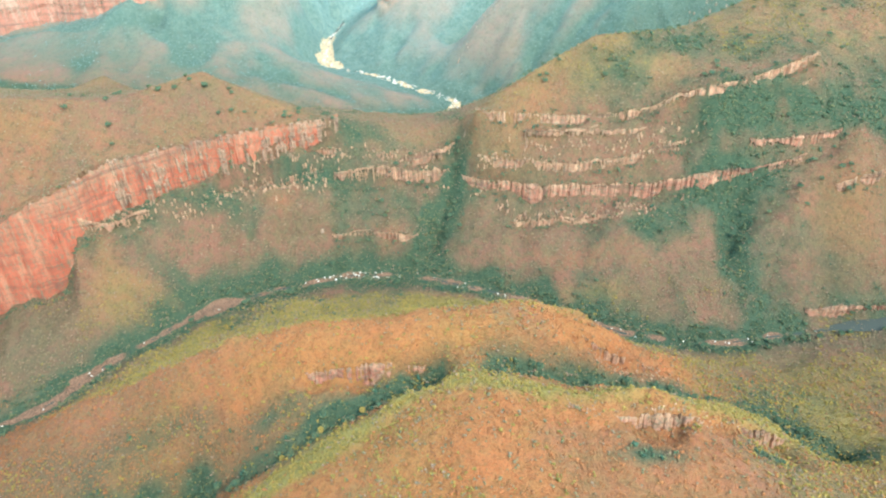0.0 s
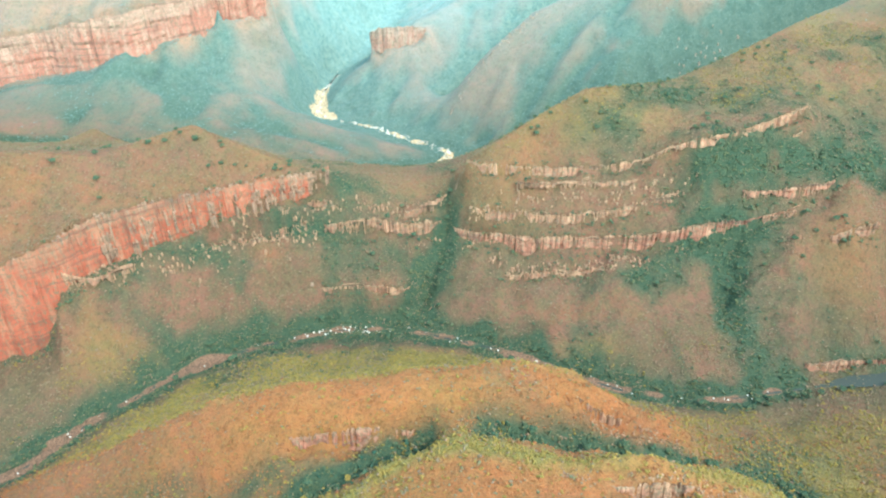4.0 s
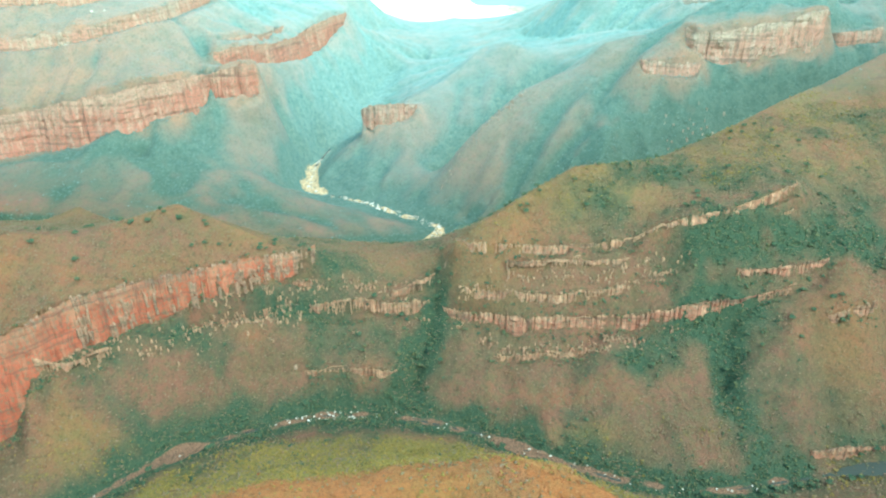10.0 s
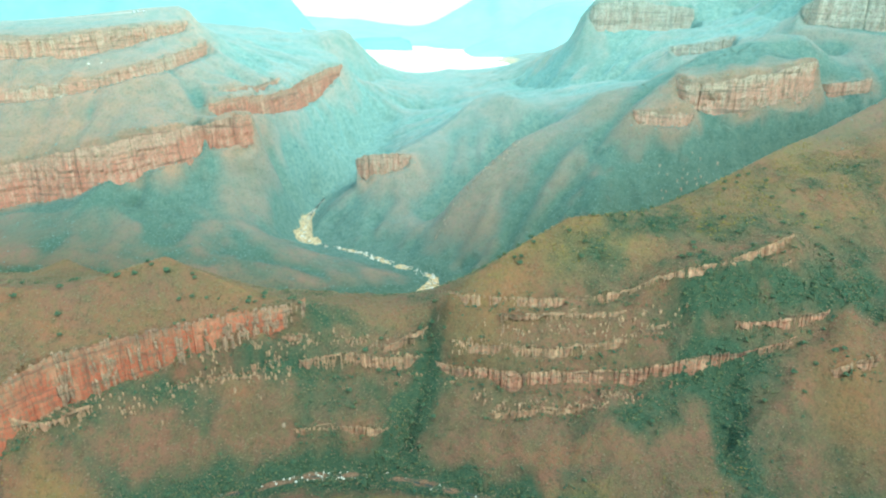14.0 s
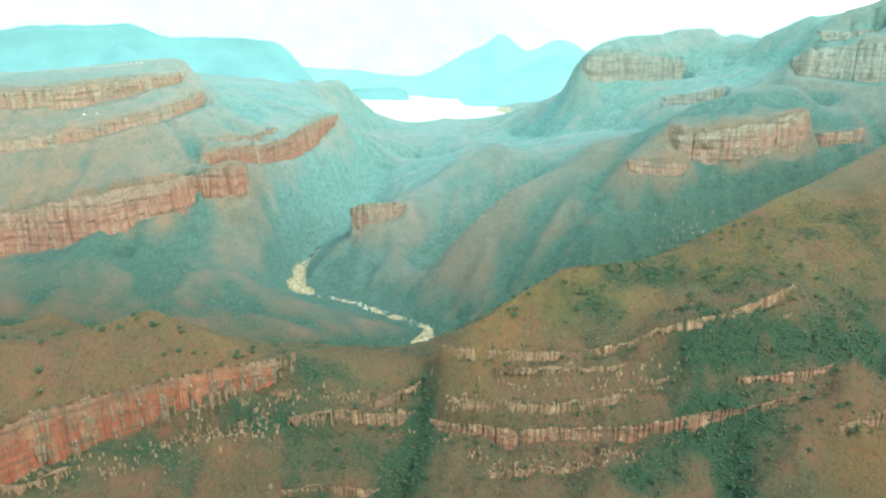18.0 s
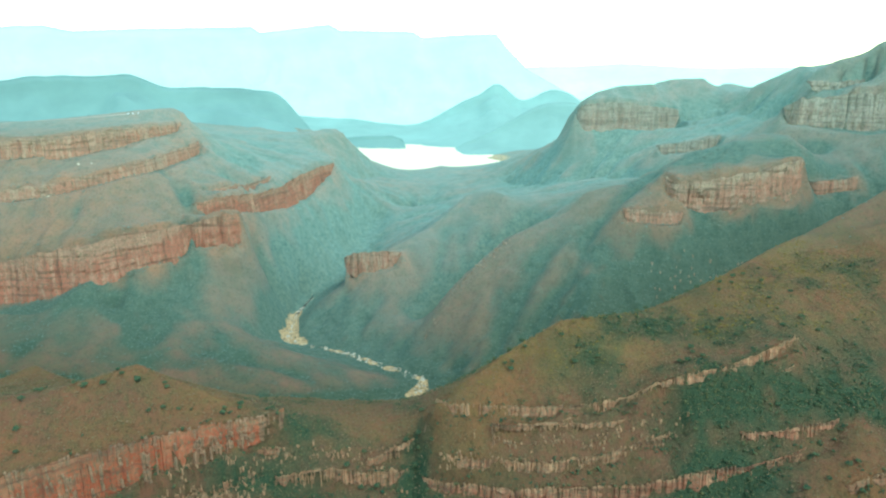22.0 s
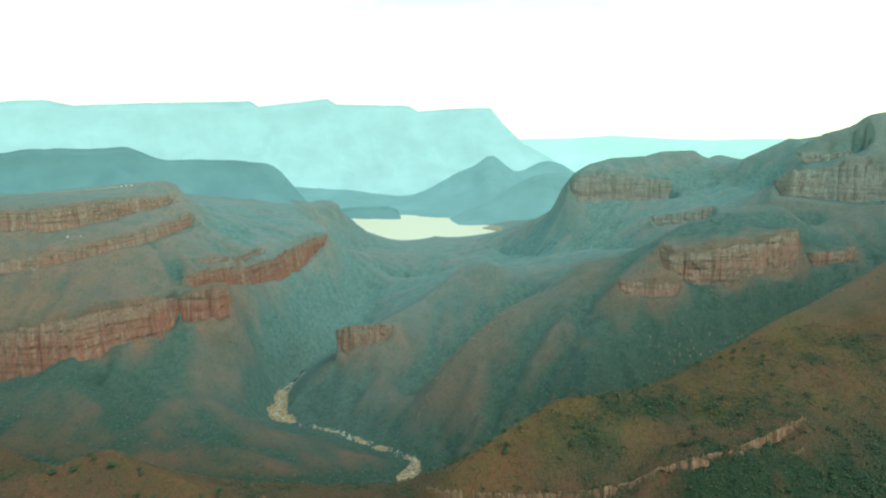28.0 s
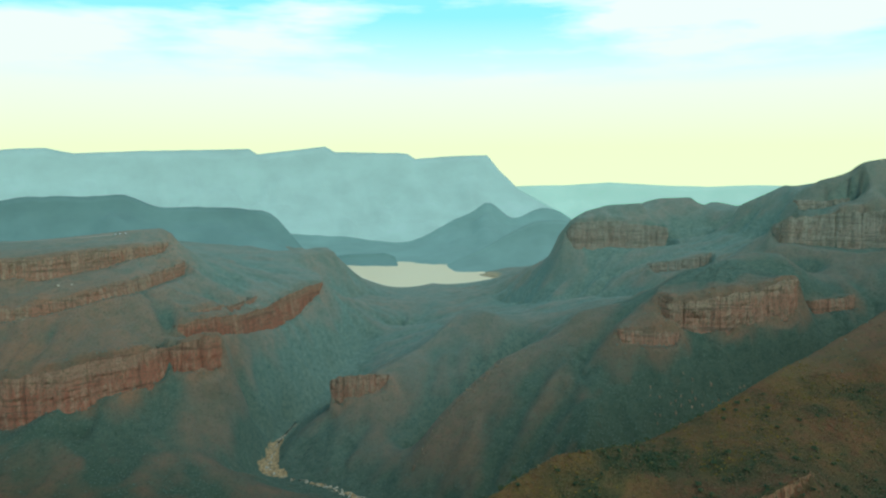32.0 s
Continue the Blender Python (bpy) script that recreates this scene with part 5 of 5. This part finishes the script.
def clumps(name, x, y, size, count, mat, label, category, seed, squash=0.75):
    """Bushes as heaps of small leafy clumps, all in one mesh."""
    r = np.random.RandomState(seed)
    n = len(x)
    z = height(x, y)
    x, y, z, size = (np.repeat(a, count) for a in (x, y, z, size))
    k = n * count
    a, q = r.rand(k) * 2 * np.pi, np.sqrt(r.rand(k)) * 0.55 if count > 1 else np.zeros(k)
    c = np.c_[x + np.cos(a) * q * size, y + np.sin(a) * q * size, z + size * r.uniform(0.15, 0.6, k)]
    rad = size * (r.uniform(0.24, 0.5, k) if count > 1 else r.uniform(0.4, 0.6, k))
    v = OCTA_V[None] * rad[:, None, None] * r.uniform(0.6, 1.3, (k, 6, 1)) + r.normal(0, 0.14, (k, 6, 3)) * rad[:, None, None]
    v[..., 2] *= squash
    t = r.rand(k) * 2 * np.pi
    co, si = np.cos(t)[:, None], np.sin(t)[:, None]
    v = np.stack([v[..., 0] * co - v[..., 1] * si, v[..., 0] * si + v[..., 1] * co, v[..., 2]], -1) + c[:, None]
    f = (OCTA_F[None] + (np.arange(k) * 6)[:, None, None]).reshape(-1, 3)
    return tagged(new(name, fast_mesh(name, v.reshape(-1, 3), f, mat, True)), label, category, kind="stuff")


def scatter(box, n, seed, keep):
    r = np.random.RandomState(seed)
    x, y = r.uniform(box[0], box[1], n), r.uniform(box[2], box[3], n)
    ok = r.rand(n) < keep(x, y)
    ok &= np.abs(x) < 0.72 * (y + 130) + 60
    return x[ok], y[ok], r


def at(a, x, y):
    return sample(a, GX, GY, x, y)


tone = fbm(XX + 333, YY + 77, 60, 4)
x, y, r = scatter((-700, 800, 190, 1000), 120000, 1, lambda x, y: np.clip(at(lush, x, y) * 1.3 - 0.28, 0, 1) * (at(bed, x, y) < 0.12) * ((x < 412) | (at(to_river, x, y) > 17) | (y > 900)) * np.maximum(np.clip((y - 330) / 200, 0.12, 1), at(lush, x, y) > 0.55))
hem = []                # bushes along the foot and the edge of the ledges
for key in ("left_low", "left_low_two", "peak", "mid", "right", "thin", "top", "upper", "mid_up", "left_up", "low", "low_two", "spur", "red"):
    s_, top_, low_, out_ = edge_samples(*CLIFFS[key], 2.5)
    for p, q, o in zip(top_, low_, out_):
        if r.rand() < 0.6:
            hem.append(p[:2] + o * (3.5 + 0.2 * (p[2] - q[2]) + r.exponential(3.0)))
        if r.rand() < 0.25:
            hem.append(p[:2] - o * r.exponential(4.0))
hem = np.array(hem)
x, y = np.r_[x, hem[:, 0]], np.r_[y, hem[:, 1]]
clumps("green_bush", x, y, r.uniform(1.4, 3.4, len(x)) + 1.6 * (r.rand(len(x)) > 0.9) + 1.0 * (np.arange(len(x)) >= len(x) - len(hem)), 3, GREEN, "dark green bushes and small trees in gullies and along the river", "bush", 2)
x, y, r = scatter((-700, 800, 190, 1000), 120000, 3, lambda x, y: np.clip(at(tone, x, y) * 1.6 - 0.3, 0.12, 1) * (at(bed, x, y) < 0.3) * np.clip((y - 380) / 100, 0.45, 1))
clumps("dry_shrub", x, y, r.uniform(1.1, 3.0, len(x)), 2, DRY, "olive and brown shrubs scattered over dry slopes", "shrub", 4, 0.55)
x, y, r = scatter((-560, 600, 120, 470), 60000, 12, lambda x, y: np.clip(0.35 + 0.9 * at(tone, x, y), 0, 1) * np.clip((470 - y) / 60, 0, 1) * (at(lush, x, y) < 0.5) * np.clip(1.3 - 2 * at(gold, x, y), 0.1, 1))
clumps("tawny_shrub", x, y, r.uniform(0.9, 2.1, len(x)) + 1.2 * (r.rand(len(x)) > 0.92), 2, TAWNY, "rounded orange-brown shrubs covering dry hills", "shrub", 13, 0.4)
x, y, r = scatter((-500, 560, 190, 620), 70000, 7, lambda x, y: np.clip(0.5 * np.clip(at(tone, x, y) * 4.0 - 2.3, 0, 1) * (1 - 0.85 * at(crown, x, y)) + 0.8 * at(gold, x, y), 0, 1) * np.clip((600 - y) / 60, 0, 1) * (at(bed, x, y) < 0.2))
x2, y2, r2 = scatter((40, 760, 760, 1040), 26000, 9, lambda x, y: np.clip(1.3 * at(gold, x, y) - 0.15, 0, 1) * np.clip(at(tone, x, y) * 3.0 - 0.9, 0.1, 1))
x, y = np.r_[x, x2], np.r_[y, y2]
clumps("yellow_bush", x, y, r.uniform(0.9, 3.0, len(x)), 3, YELLOW, "yellow-green bushes on sunny dry hills", "bush", 8)
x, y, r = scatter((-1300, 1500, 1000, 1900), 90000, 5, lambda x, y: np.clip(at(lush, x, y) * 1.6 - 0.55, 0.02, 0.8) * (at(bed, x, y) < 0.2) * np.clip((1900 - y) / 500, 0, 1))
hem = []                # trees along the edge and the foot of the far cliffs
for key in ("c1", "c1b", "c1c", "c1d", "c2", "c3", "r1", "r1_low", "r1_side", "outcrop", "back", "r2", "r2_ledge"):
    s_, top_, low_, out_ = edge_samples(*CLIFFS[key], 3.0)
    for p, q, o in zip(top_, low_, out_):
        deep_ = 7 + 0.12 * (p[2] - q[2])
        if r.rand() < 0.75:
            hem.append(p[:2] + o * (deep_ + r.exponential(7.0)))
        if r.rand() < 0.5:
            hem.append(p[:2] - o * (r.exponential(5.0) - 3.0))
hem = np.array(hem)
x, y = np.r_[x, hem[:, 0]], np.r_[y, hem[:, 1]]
clumps("woodland", x, y, r.uniform(1.8, 3.6, len(x)) + 2.2 * r.rand(len(x)) * (np.arange(len(x)) >= len(x) - len(hem)), 2, HAZED_WOOD, "woodland on far canyon slopes, its leaves tinted blue-green as haze", "woodland", 6, 0.6)


# ---- far country ----
def far_hills(name, line, foot, depth, mat, label, rough):
    d = dense(line, 25)
    for _ in range(0 if rough < 12 else 2):
        d[1:-1] = (d[:-2] + 2 * d[1:-1] + d[2:]) / 4
    d[:, 2] += (fbm(d[:, 0], d[:, 1], 120, 4) - 0.5) * rough
    away = d[:, :2] / np.linalg.norm(d[:, :2], axis=1)[:, None]
    rows = []
    us = np.r_[-0.25, 0, 0.02, 0.05, np.linspace(0.1, 1, 19)]
    qs = np.interp(us, [0, 0.02, 0.05, 0.12, 0.25, 0.5, 1], [0, 0.1, 0.28, 0.4, 0.55, 0.75, 1])
    for u, q in zip(us, qs):
        xy = d[:, :2] - away * depth * u
        gully = (fbm(xy[:, 0], xy[:, 1], 260, 6, 0.6, True) - 0.6) * 0.75 * (d[:, 2] - foot) * min(1.0, max(u, 0) * 6) * (1.3 - q)
        rows.append(np.c_[xy, np.full(len(d), foot) if u < 0 else d[:, 2] * (1 - q) + foot * q + gully])
    v = np.stack(rows)
    return tagged(new(name, fast_mesh(name, v.reshape(-1, 3), grid_faces(len(rows), len(d)), mat, True)), label, "mountain", kind="structure")


# Far hills: haze as bluish base colour plus emission, though nothing there glows.
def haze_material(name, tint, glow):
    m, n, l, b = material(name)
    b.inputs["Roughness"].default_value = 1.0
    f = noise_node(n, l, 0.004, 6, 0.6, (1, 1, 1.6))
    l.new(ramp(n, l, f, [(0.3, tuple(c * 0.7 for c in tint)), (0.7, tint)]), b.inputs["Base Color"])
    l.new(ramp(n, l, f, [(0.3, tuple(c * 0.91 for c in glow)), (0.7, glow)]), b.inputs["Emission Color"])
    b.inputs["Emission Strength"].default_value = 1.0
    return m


far_hills("backdrop_range", FAR_RANGE, 40, 420, haze_material("far_range", (0.2, 0.28, 0.26), (0.58, 0.75, 0.65)), "far escarpment with a notched flat skyline, glowing pale blue for haze", 10)
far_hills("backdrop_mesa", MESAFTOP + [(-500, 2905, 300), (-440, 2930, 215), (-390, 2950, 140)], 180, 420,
          haze_material("far_mesa", (0.17, 0.25, 0.23), (0.086, 0.158, 0.144)), "flat-topped mesa beyond the canyon, given a blue-grey haze glow", 24)
far_hills("backdrop_peaks", PK, 26, 640, haze_material("far_peaks", (0.18, 0.26, 0.24), (0.19, 0.31, 0.272)), "two rounded peaks behind the reservoir, with a blue haze glow", 22)
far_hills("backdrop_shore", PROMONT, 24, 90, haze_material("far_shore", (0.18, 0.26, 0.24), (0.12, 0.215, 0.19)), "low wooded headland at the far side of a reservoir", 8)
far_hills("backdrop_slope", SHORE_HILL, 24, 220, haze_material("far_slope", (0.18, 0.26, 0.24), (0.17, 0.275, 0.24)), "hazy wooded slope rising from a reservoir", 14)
# The low plain is a bank raised to reach the camera's horizon.
far_hills("backdrop_plain", FAR_PLAIN, 60, 300, haze_material("far_plain", (0.15, 0.2, 0.2), (0.85, 1.15, 0.88)), "raised bank for the far lowland beyond the canyon, glowing as pale haze", 6)


# ---- single trees ----
BARK = leaf_material("bark", [(0.2, (0.1, 0.07, 0.05)), (0.8, (0.2, 0.15, 0.11))])


def tapered(a, b, r0, r1, sides=6):
    a, b = np.array(a, float), np.array(b, float)
    d = (b - a) / np.linalg.norm(b - a)
    u = np.cross(d, (0.3, 0.9, 0.2))
    u /= np.linalg.norm(u)
    w = np.cross(d, u)
    t = np.arange(sides) * 2 * np.pi / sides
    ring = np.cos(t)[:, None] * u + np.sin(t)[:, None] * w
    v = np.vstack([a + ring * r0, (a + b) / 2 + ring * (r0 + r1) / 2 + np.random.RandomState(sides).normal(0, r0 * 0.2, 3), b + ring * r1])
    f = [(k * sides + i, k * sides + (i + 1) % sides, (k + 1) * sides + (i + 1) % sides, (k + 1) * sides + i) for k in (0, 1) for i in range(sides)]
    return v, np.array(f)


def crown_mesh(seed, mat, blobs=46):
    r = np.random.RandomState(seed)
    c = r.normal(0, 1, (blobs, 3))
    c /= np.linalg.norm(c, axis=1)[:, None]
    c *= (r.rand(blobs) ** 0.4)[:, None] * (2.5, 2.5, 1.5)
    c[:, 2] = np.abs(c[:, 2]) * 1.1 + 2.3 + 0.25 * np.hypot(c[:, 0], c[:, 1])
    rad = r.uniform(0.45, 1.0, blobs)
    v = (OCTA_V[None] * r.uniform(0.55, 1.35, (blobs, 6, 1)) + r.normal(0, 0.15, (blobs, 6, 3))) * rad[:, None, None] + c[:, None]
    f = (OCTA_F[None] + (np.arange(blobs) * 6)[:, None, None]).reshape(-1, 3)
    return fast_mesh("crown", v.reshape(-1, 3), f, mat)


def build_tree(seed, mat, label, x, y, size):
    r = np.random.RandomState(seed)
    thing = base("tree", x, y, label, "tree", "single trees on the slopes", turn=r.uniform(0, 360), size=size)
    part("trunk", fast_mesh("trunk", *tapered((0, 0, -0.6), (0.15, 0.1, 2.6), 0.26, 0.14), BARK), thing)
    for k in range(3):
        a = k * 2.1 + r.uniform(0, 1)
        part("limb", fast_mesh("limb", *tapered((0.1, 0.05, 1.7 + 0.2 * k), (1.4 * math.cos(a), 1.4 * math.sin(a), 3.3), 0.13, 0.05, 5), BARK), thing)
    part("crown", crown_mesh(seed + 50, mat), thing)
    return thing


def plant(model, x, y, size, turn):
    return copy_thing(model, pose(x, y, float(height(x, y)), 0, 0, turn))


r = np.random.RandomState(5)
TREE_SPOTS = [(-297, 782), (-330, 772), (-268, 786), (-392, 708), (-385, 690), (-440, 715), (318, 776), (326, 770), (345, 778), (128, 800), (210, 815), (-60, 745),
              (15, 720), (20, 690), (5, 665), (10, 705), (290, 655), (262, 648), (240, 655), (350, 700), (372, 690), (345, 640), (-60, 318), (-90, 306), (-120, 296)]
models = [build_tree(31, GREEN, "broad dark green tree standing in open scrub", -297, 782, 1.5),
          build_tree(32, GREEN, "small dark green tree standing in open scrub", 318, 776, 1.1),
          build_tree(33, YELLOW, "yellow-green tree standing in open scrub", -90, 306, 1.0)]
for k, (tx, ty) in enumerate(TREE_SPOTS[1:]):
    plant(models[2] if ty < 330 else models[k % 2], tx, ty, 1, r.uniform(0, 360))
for (x0, x1, y0, y1), n in (((90, 520, 790, 960), 46), ((-470, -150, 735, 800), 22), ((-80, 40, 690, 800), 10), ((380, 560, 640, 760), 14)):
    for _ in range(n):
        plant(models[r.randint(2)], r.uniform(x0, x1), r.uniform(y0, y1), 1, r.uniform(0, 360))
for line, n, spread_m in ((RIVER_1, 60, 14), (GULLY_AB, 14, 7), (GULLY_AB2, 14, 7), (GULLYG, 8, 5)):
    for s in r.uniform(0.04, 0.97, n):
        c = along(line, s)[0]
        side = r.choice((-1, 1)) * r.uniform(0.6, 1.4) * spread_m
        plant(models[r.randint(2)], c[0] + r.uniform(-4, 4), c[1] + side, 1, r.uniform(0, 360))


# ---- boulders ----
def boulder_mesh(seed, mat):
    bm = bmesh.new()
    bmesh.ops.create_icosphere(bm, subdivisions=1, radius=1.0)
    rr = np.random.RandomState(seed)
    for v in bm.verts:
        v.co *= rr.uniform(0.68, 1.12)
        v.co.z *= 0.7
    me = bpy.data.meshes.new("boulder")
    bm.to_mesh(me)
    bm.free()
    me.materials.append(mat)
    return me


PALE_STONE = cliff_material("pale_stone", (0.5, 0.42, 0.3), (0.62, 0.55, 0.42), (0.25, 0.2, 0.15), 0.4)
BOULDERS = [boulder_mesh(s, PALE_STONE) for s in range(8)]


def boulder(x, y, size, label, group):
    ob = new("boulder", BOULDERS[r.randint(8)])
    ob.matrix_basis = pose(x, y, float(height(x, y)) + size * 0.25, r.uniform(-15, 15), r.uniform(-15, 15), r.uniform(0, 360)) @ Matrix.Diagonal((size, size * r.uniform(0.7, 1.3), size, 1))
    return tagged(ob, label, "boulder", group)


for s in np.r_[r.uniform(0.1, 0.95, 60), r.normal(0.45, 0.03, 40)]:
    c = along(RIVER_1, s)[0]
    boulder(c[0] + r.uniform(-5, 5), c[1] + r.uniform(-6, 6), r.uniform(0.5, 1.7), "pale rounded boulder in a river bed", "river boulders")
for s in r.uniform(0.02, 1.0, 190):
    c = along(RIVER_2[1:8], s)[0]
    boulder(c[0] + r.normal(0, 5 if c[1] < 1480 else 2.4), c[1] + r.normal(0, 5), r.uniform(1.2, 3.6 if c[1] < 1420 else 2.6), "cream boulder in a dry side of the stream bed", "stream boulders")
for bx, by, bs in ((-620, 1425, 4.5), (-605, 1432, 3.5), (-640, 1420, 3.0), (-585, 1440, 3.2), (-668, 1462, 4.0), (-645, 1470, 3.0), (-700, 1392, 4.0)):
    boulder(bx, by, bs, "pale fallen block on a grassy terrace", "terrace blocks")
px_, py_ = PILLAR[0][:2]
pillar = base("rock_pillar", px_, py_, "slim grey stack of rock standing free on a terrace", "rock")
for k, (dx, dy, w, h) in enumerate(((0, 0, 11, 26), (5, 2, 8, 17), (-5, 1, 7, 12), (1, -4, 8, 9))):
    part("rock_column", COLUMNS[FAR_STONE.name][k * 3], pillar, m=Matrix.Translation((dx, dy, h - 2)) @ Matrix.Diagonal((w, w, h, 1)))


# ---- the lookout on the plateau ----
def paint(name, colour, rough=0.4):
    m, n, l, b = material(name)
    b.inputs["Roughness"].default_value = rough
    l.new(ramp(n, l, noise_node(n, l, 3.0, 3), [(0.3, tuple(c * 0.85 for c in colour)), (0.7, colour)]), b.inputs["Base Color"])
    return m


WHITE, GLASS, RUBBER = paint("white_paint", (0.8, 0.8, 0.78)), paint("dark_glass", (0.03, 0.04, 0.05), 0.1), paint("rubber", (0.03, 0.03, 0.03), 0.9)
GRAVEL = paint("gravel", (0.45, 0.4, 0.32), 0.95)


def box(x0, x1, y0, y1, z0, z1, mat, name, inset=0.0):
    bm = bmesh.new()
    bmesh.ops.create_cube(bm, size=1)
    for v in bm.verts:
        top = v.co.z > 0
        v.co = Vector(((x0 if v.co.x < 0 else x1), (y0 if v.co.y < 0 else y1), (z1 if top else z0)))
        if top:
            v.co.x += inset if v.co.x == x0 else -inset
            v.co.y += inset * 0.4 if v.co.y == y0 else -inset * 0.4
    bmesh.ops.bevel(bm, geom=list(bm.edges), offset=min(0.08, 0.3 * min(x1 - x0, y1 - y0, z1 - z0)), segments=1, affect="EDGES")
    me = bpy.data.meshes.new(name)
    bm.to_mesh(me)
    bm.free()
    me.materials.append(mat)
    return me


def wheel_mesh():
    bm = bmesh.new()
    bmesh.ops.create_cone(bm, cap_ends=True, segments=12, radius1=0.36, radius2=0.36, depth=0.24, matrix=Euler((math.pi / 2, 0, 0)).to_matrix().to_4x4())
    me = bpy.data.meshes.new("wheel")
    bm.to_mesh(me)
    bm.free()
    me.materials.append(RUBBER)
    return me


WHEEL = wheel_mesh()
van = base("minibus", *CARS[0][:2], "white minibus parked near a plateau edge", "minibus", "parked vehicles", turn=10)
part("body", box(-2.6, 2.6, -0.95, 0.95, 0.4, 1.4, WHITE, "body"), van)
part("cabin", box(-2.5, 1.9, -0.92, 0.92, 1.38, 2.4, WHITE, "cabin", 0.3), van)
part("windscreen", box(1.75, 1.95, -0.8, 0.8, 1.45, 2.2, GLASS, "windscreen", 0.05), van, "dark glass")
for wx in (-1.7, 1.7):
    for wy in (-0.9, 0.9):
        wheel = part("wheel", WHEEL, van, m=Matrix.Translation((wx, wy, 0.36)))
        part("rim", box(-0.16, 0.16, -0.14, 0.14, -0.16, 0.16, WHITE, "rim"), wheel, "pale wheel rim")
for wy in (-0.93, 0.93):
    part("side_window", box(-2.2, 1.3, wy - 0.02, wy + 0.02, 1.5, 2.05, GLASS, "side_window"), van, "dark glass")
part("bumper", box(2.5, 2.72, -0.9, 0.9, 0.42, 0.7, RUBBER, "bumper"), van, "dark bumper")
for k, (cx, cy, _) in enumerate(CARS[1:]):
    copy_thing(van, pose(cx, cy, float(height(cx, cy)), 0, 0, 40 * k - 20))
d = dense(ROADP, 10)
road_v = np.stack([np.c_[d[:, 0], d[:, 1] - 3, height(d[:, 0], d[:, 1] - 3) + 0.5], np.c_[d[:, 0], d[:, 1] + 3, height(d[:, 0], d[:, 1] + 3) + 0.5]], 1).reshape(-1, 3)
tagged(new("road", fast_mesh("road", road_v, grid_faces(len(d), 2), GRAVEL)), "pale gravel track along a plateau rim", "road", kind="structure")
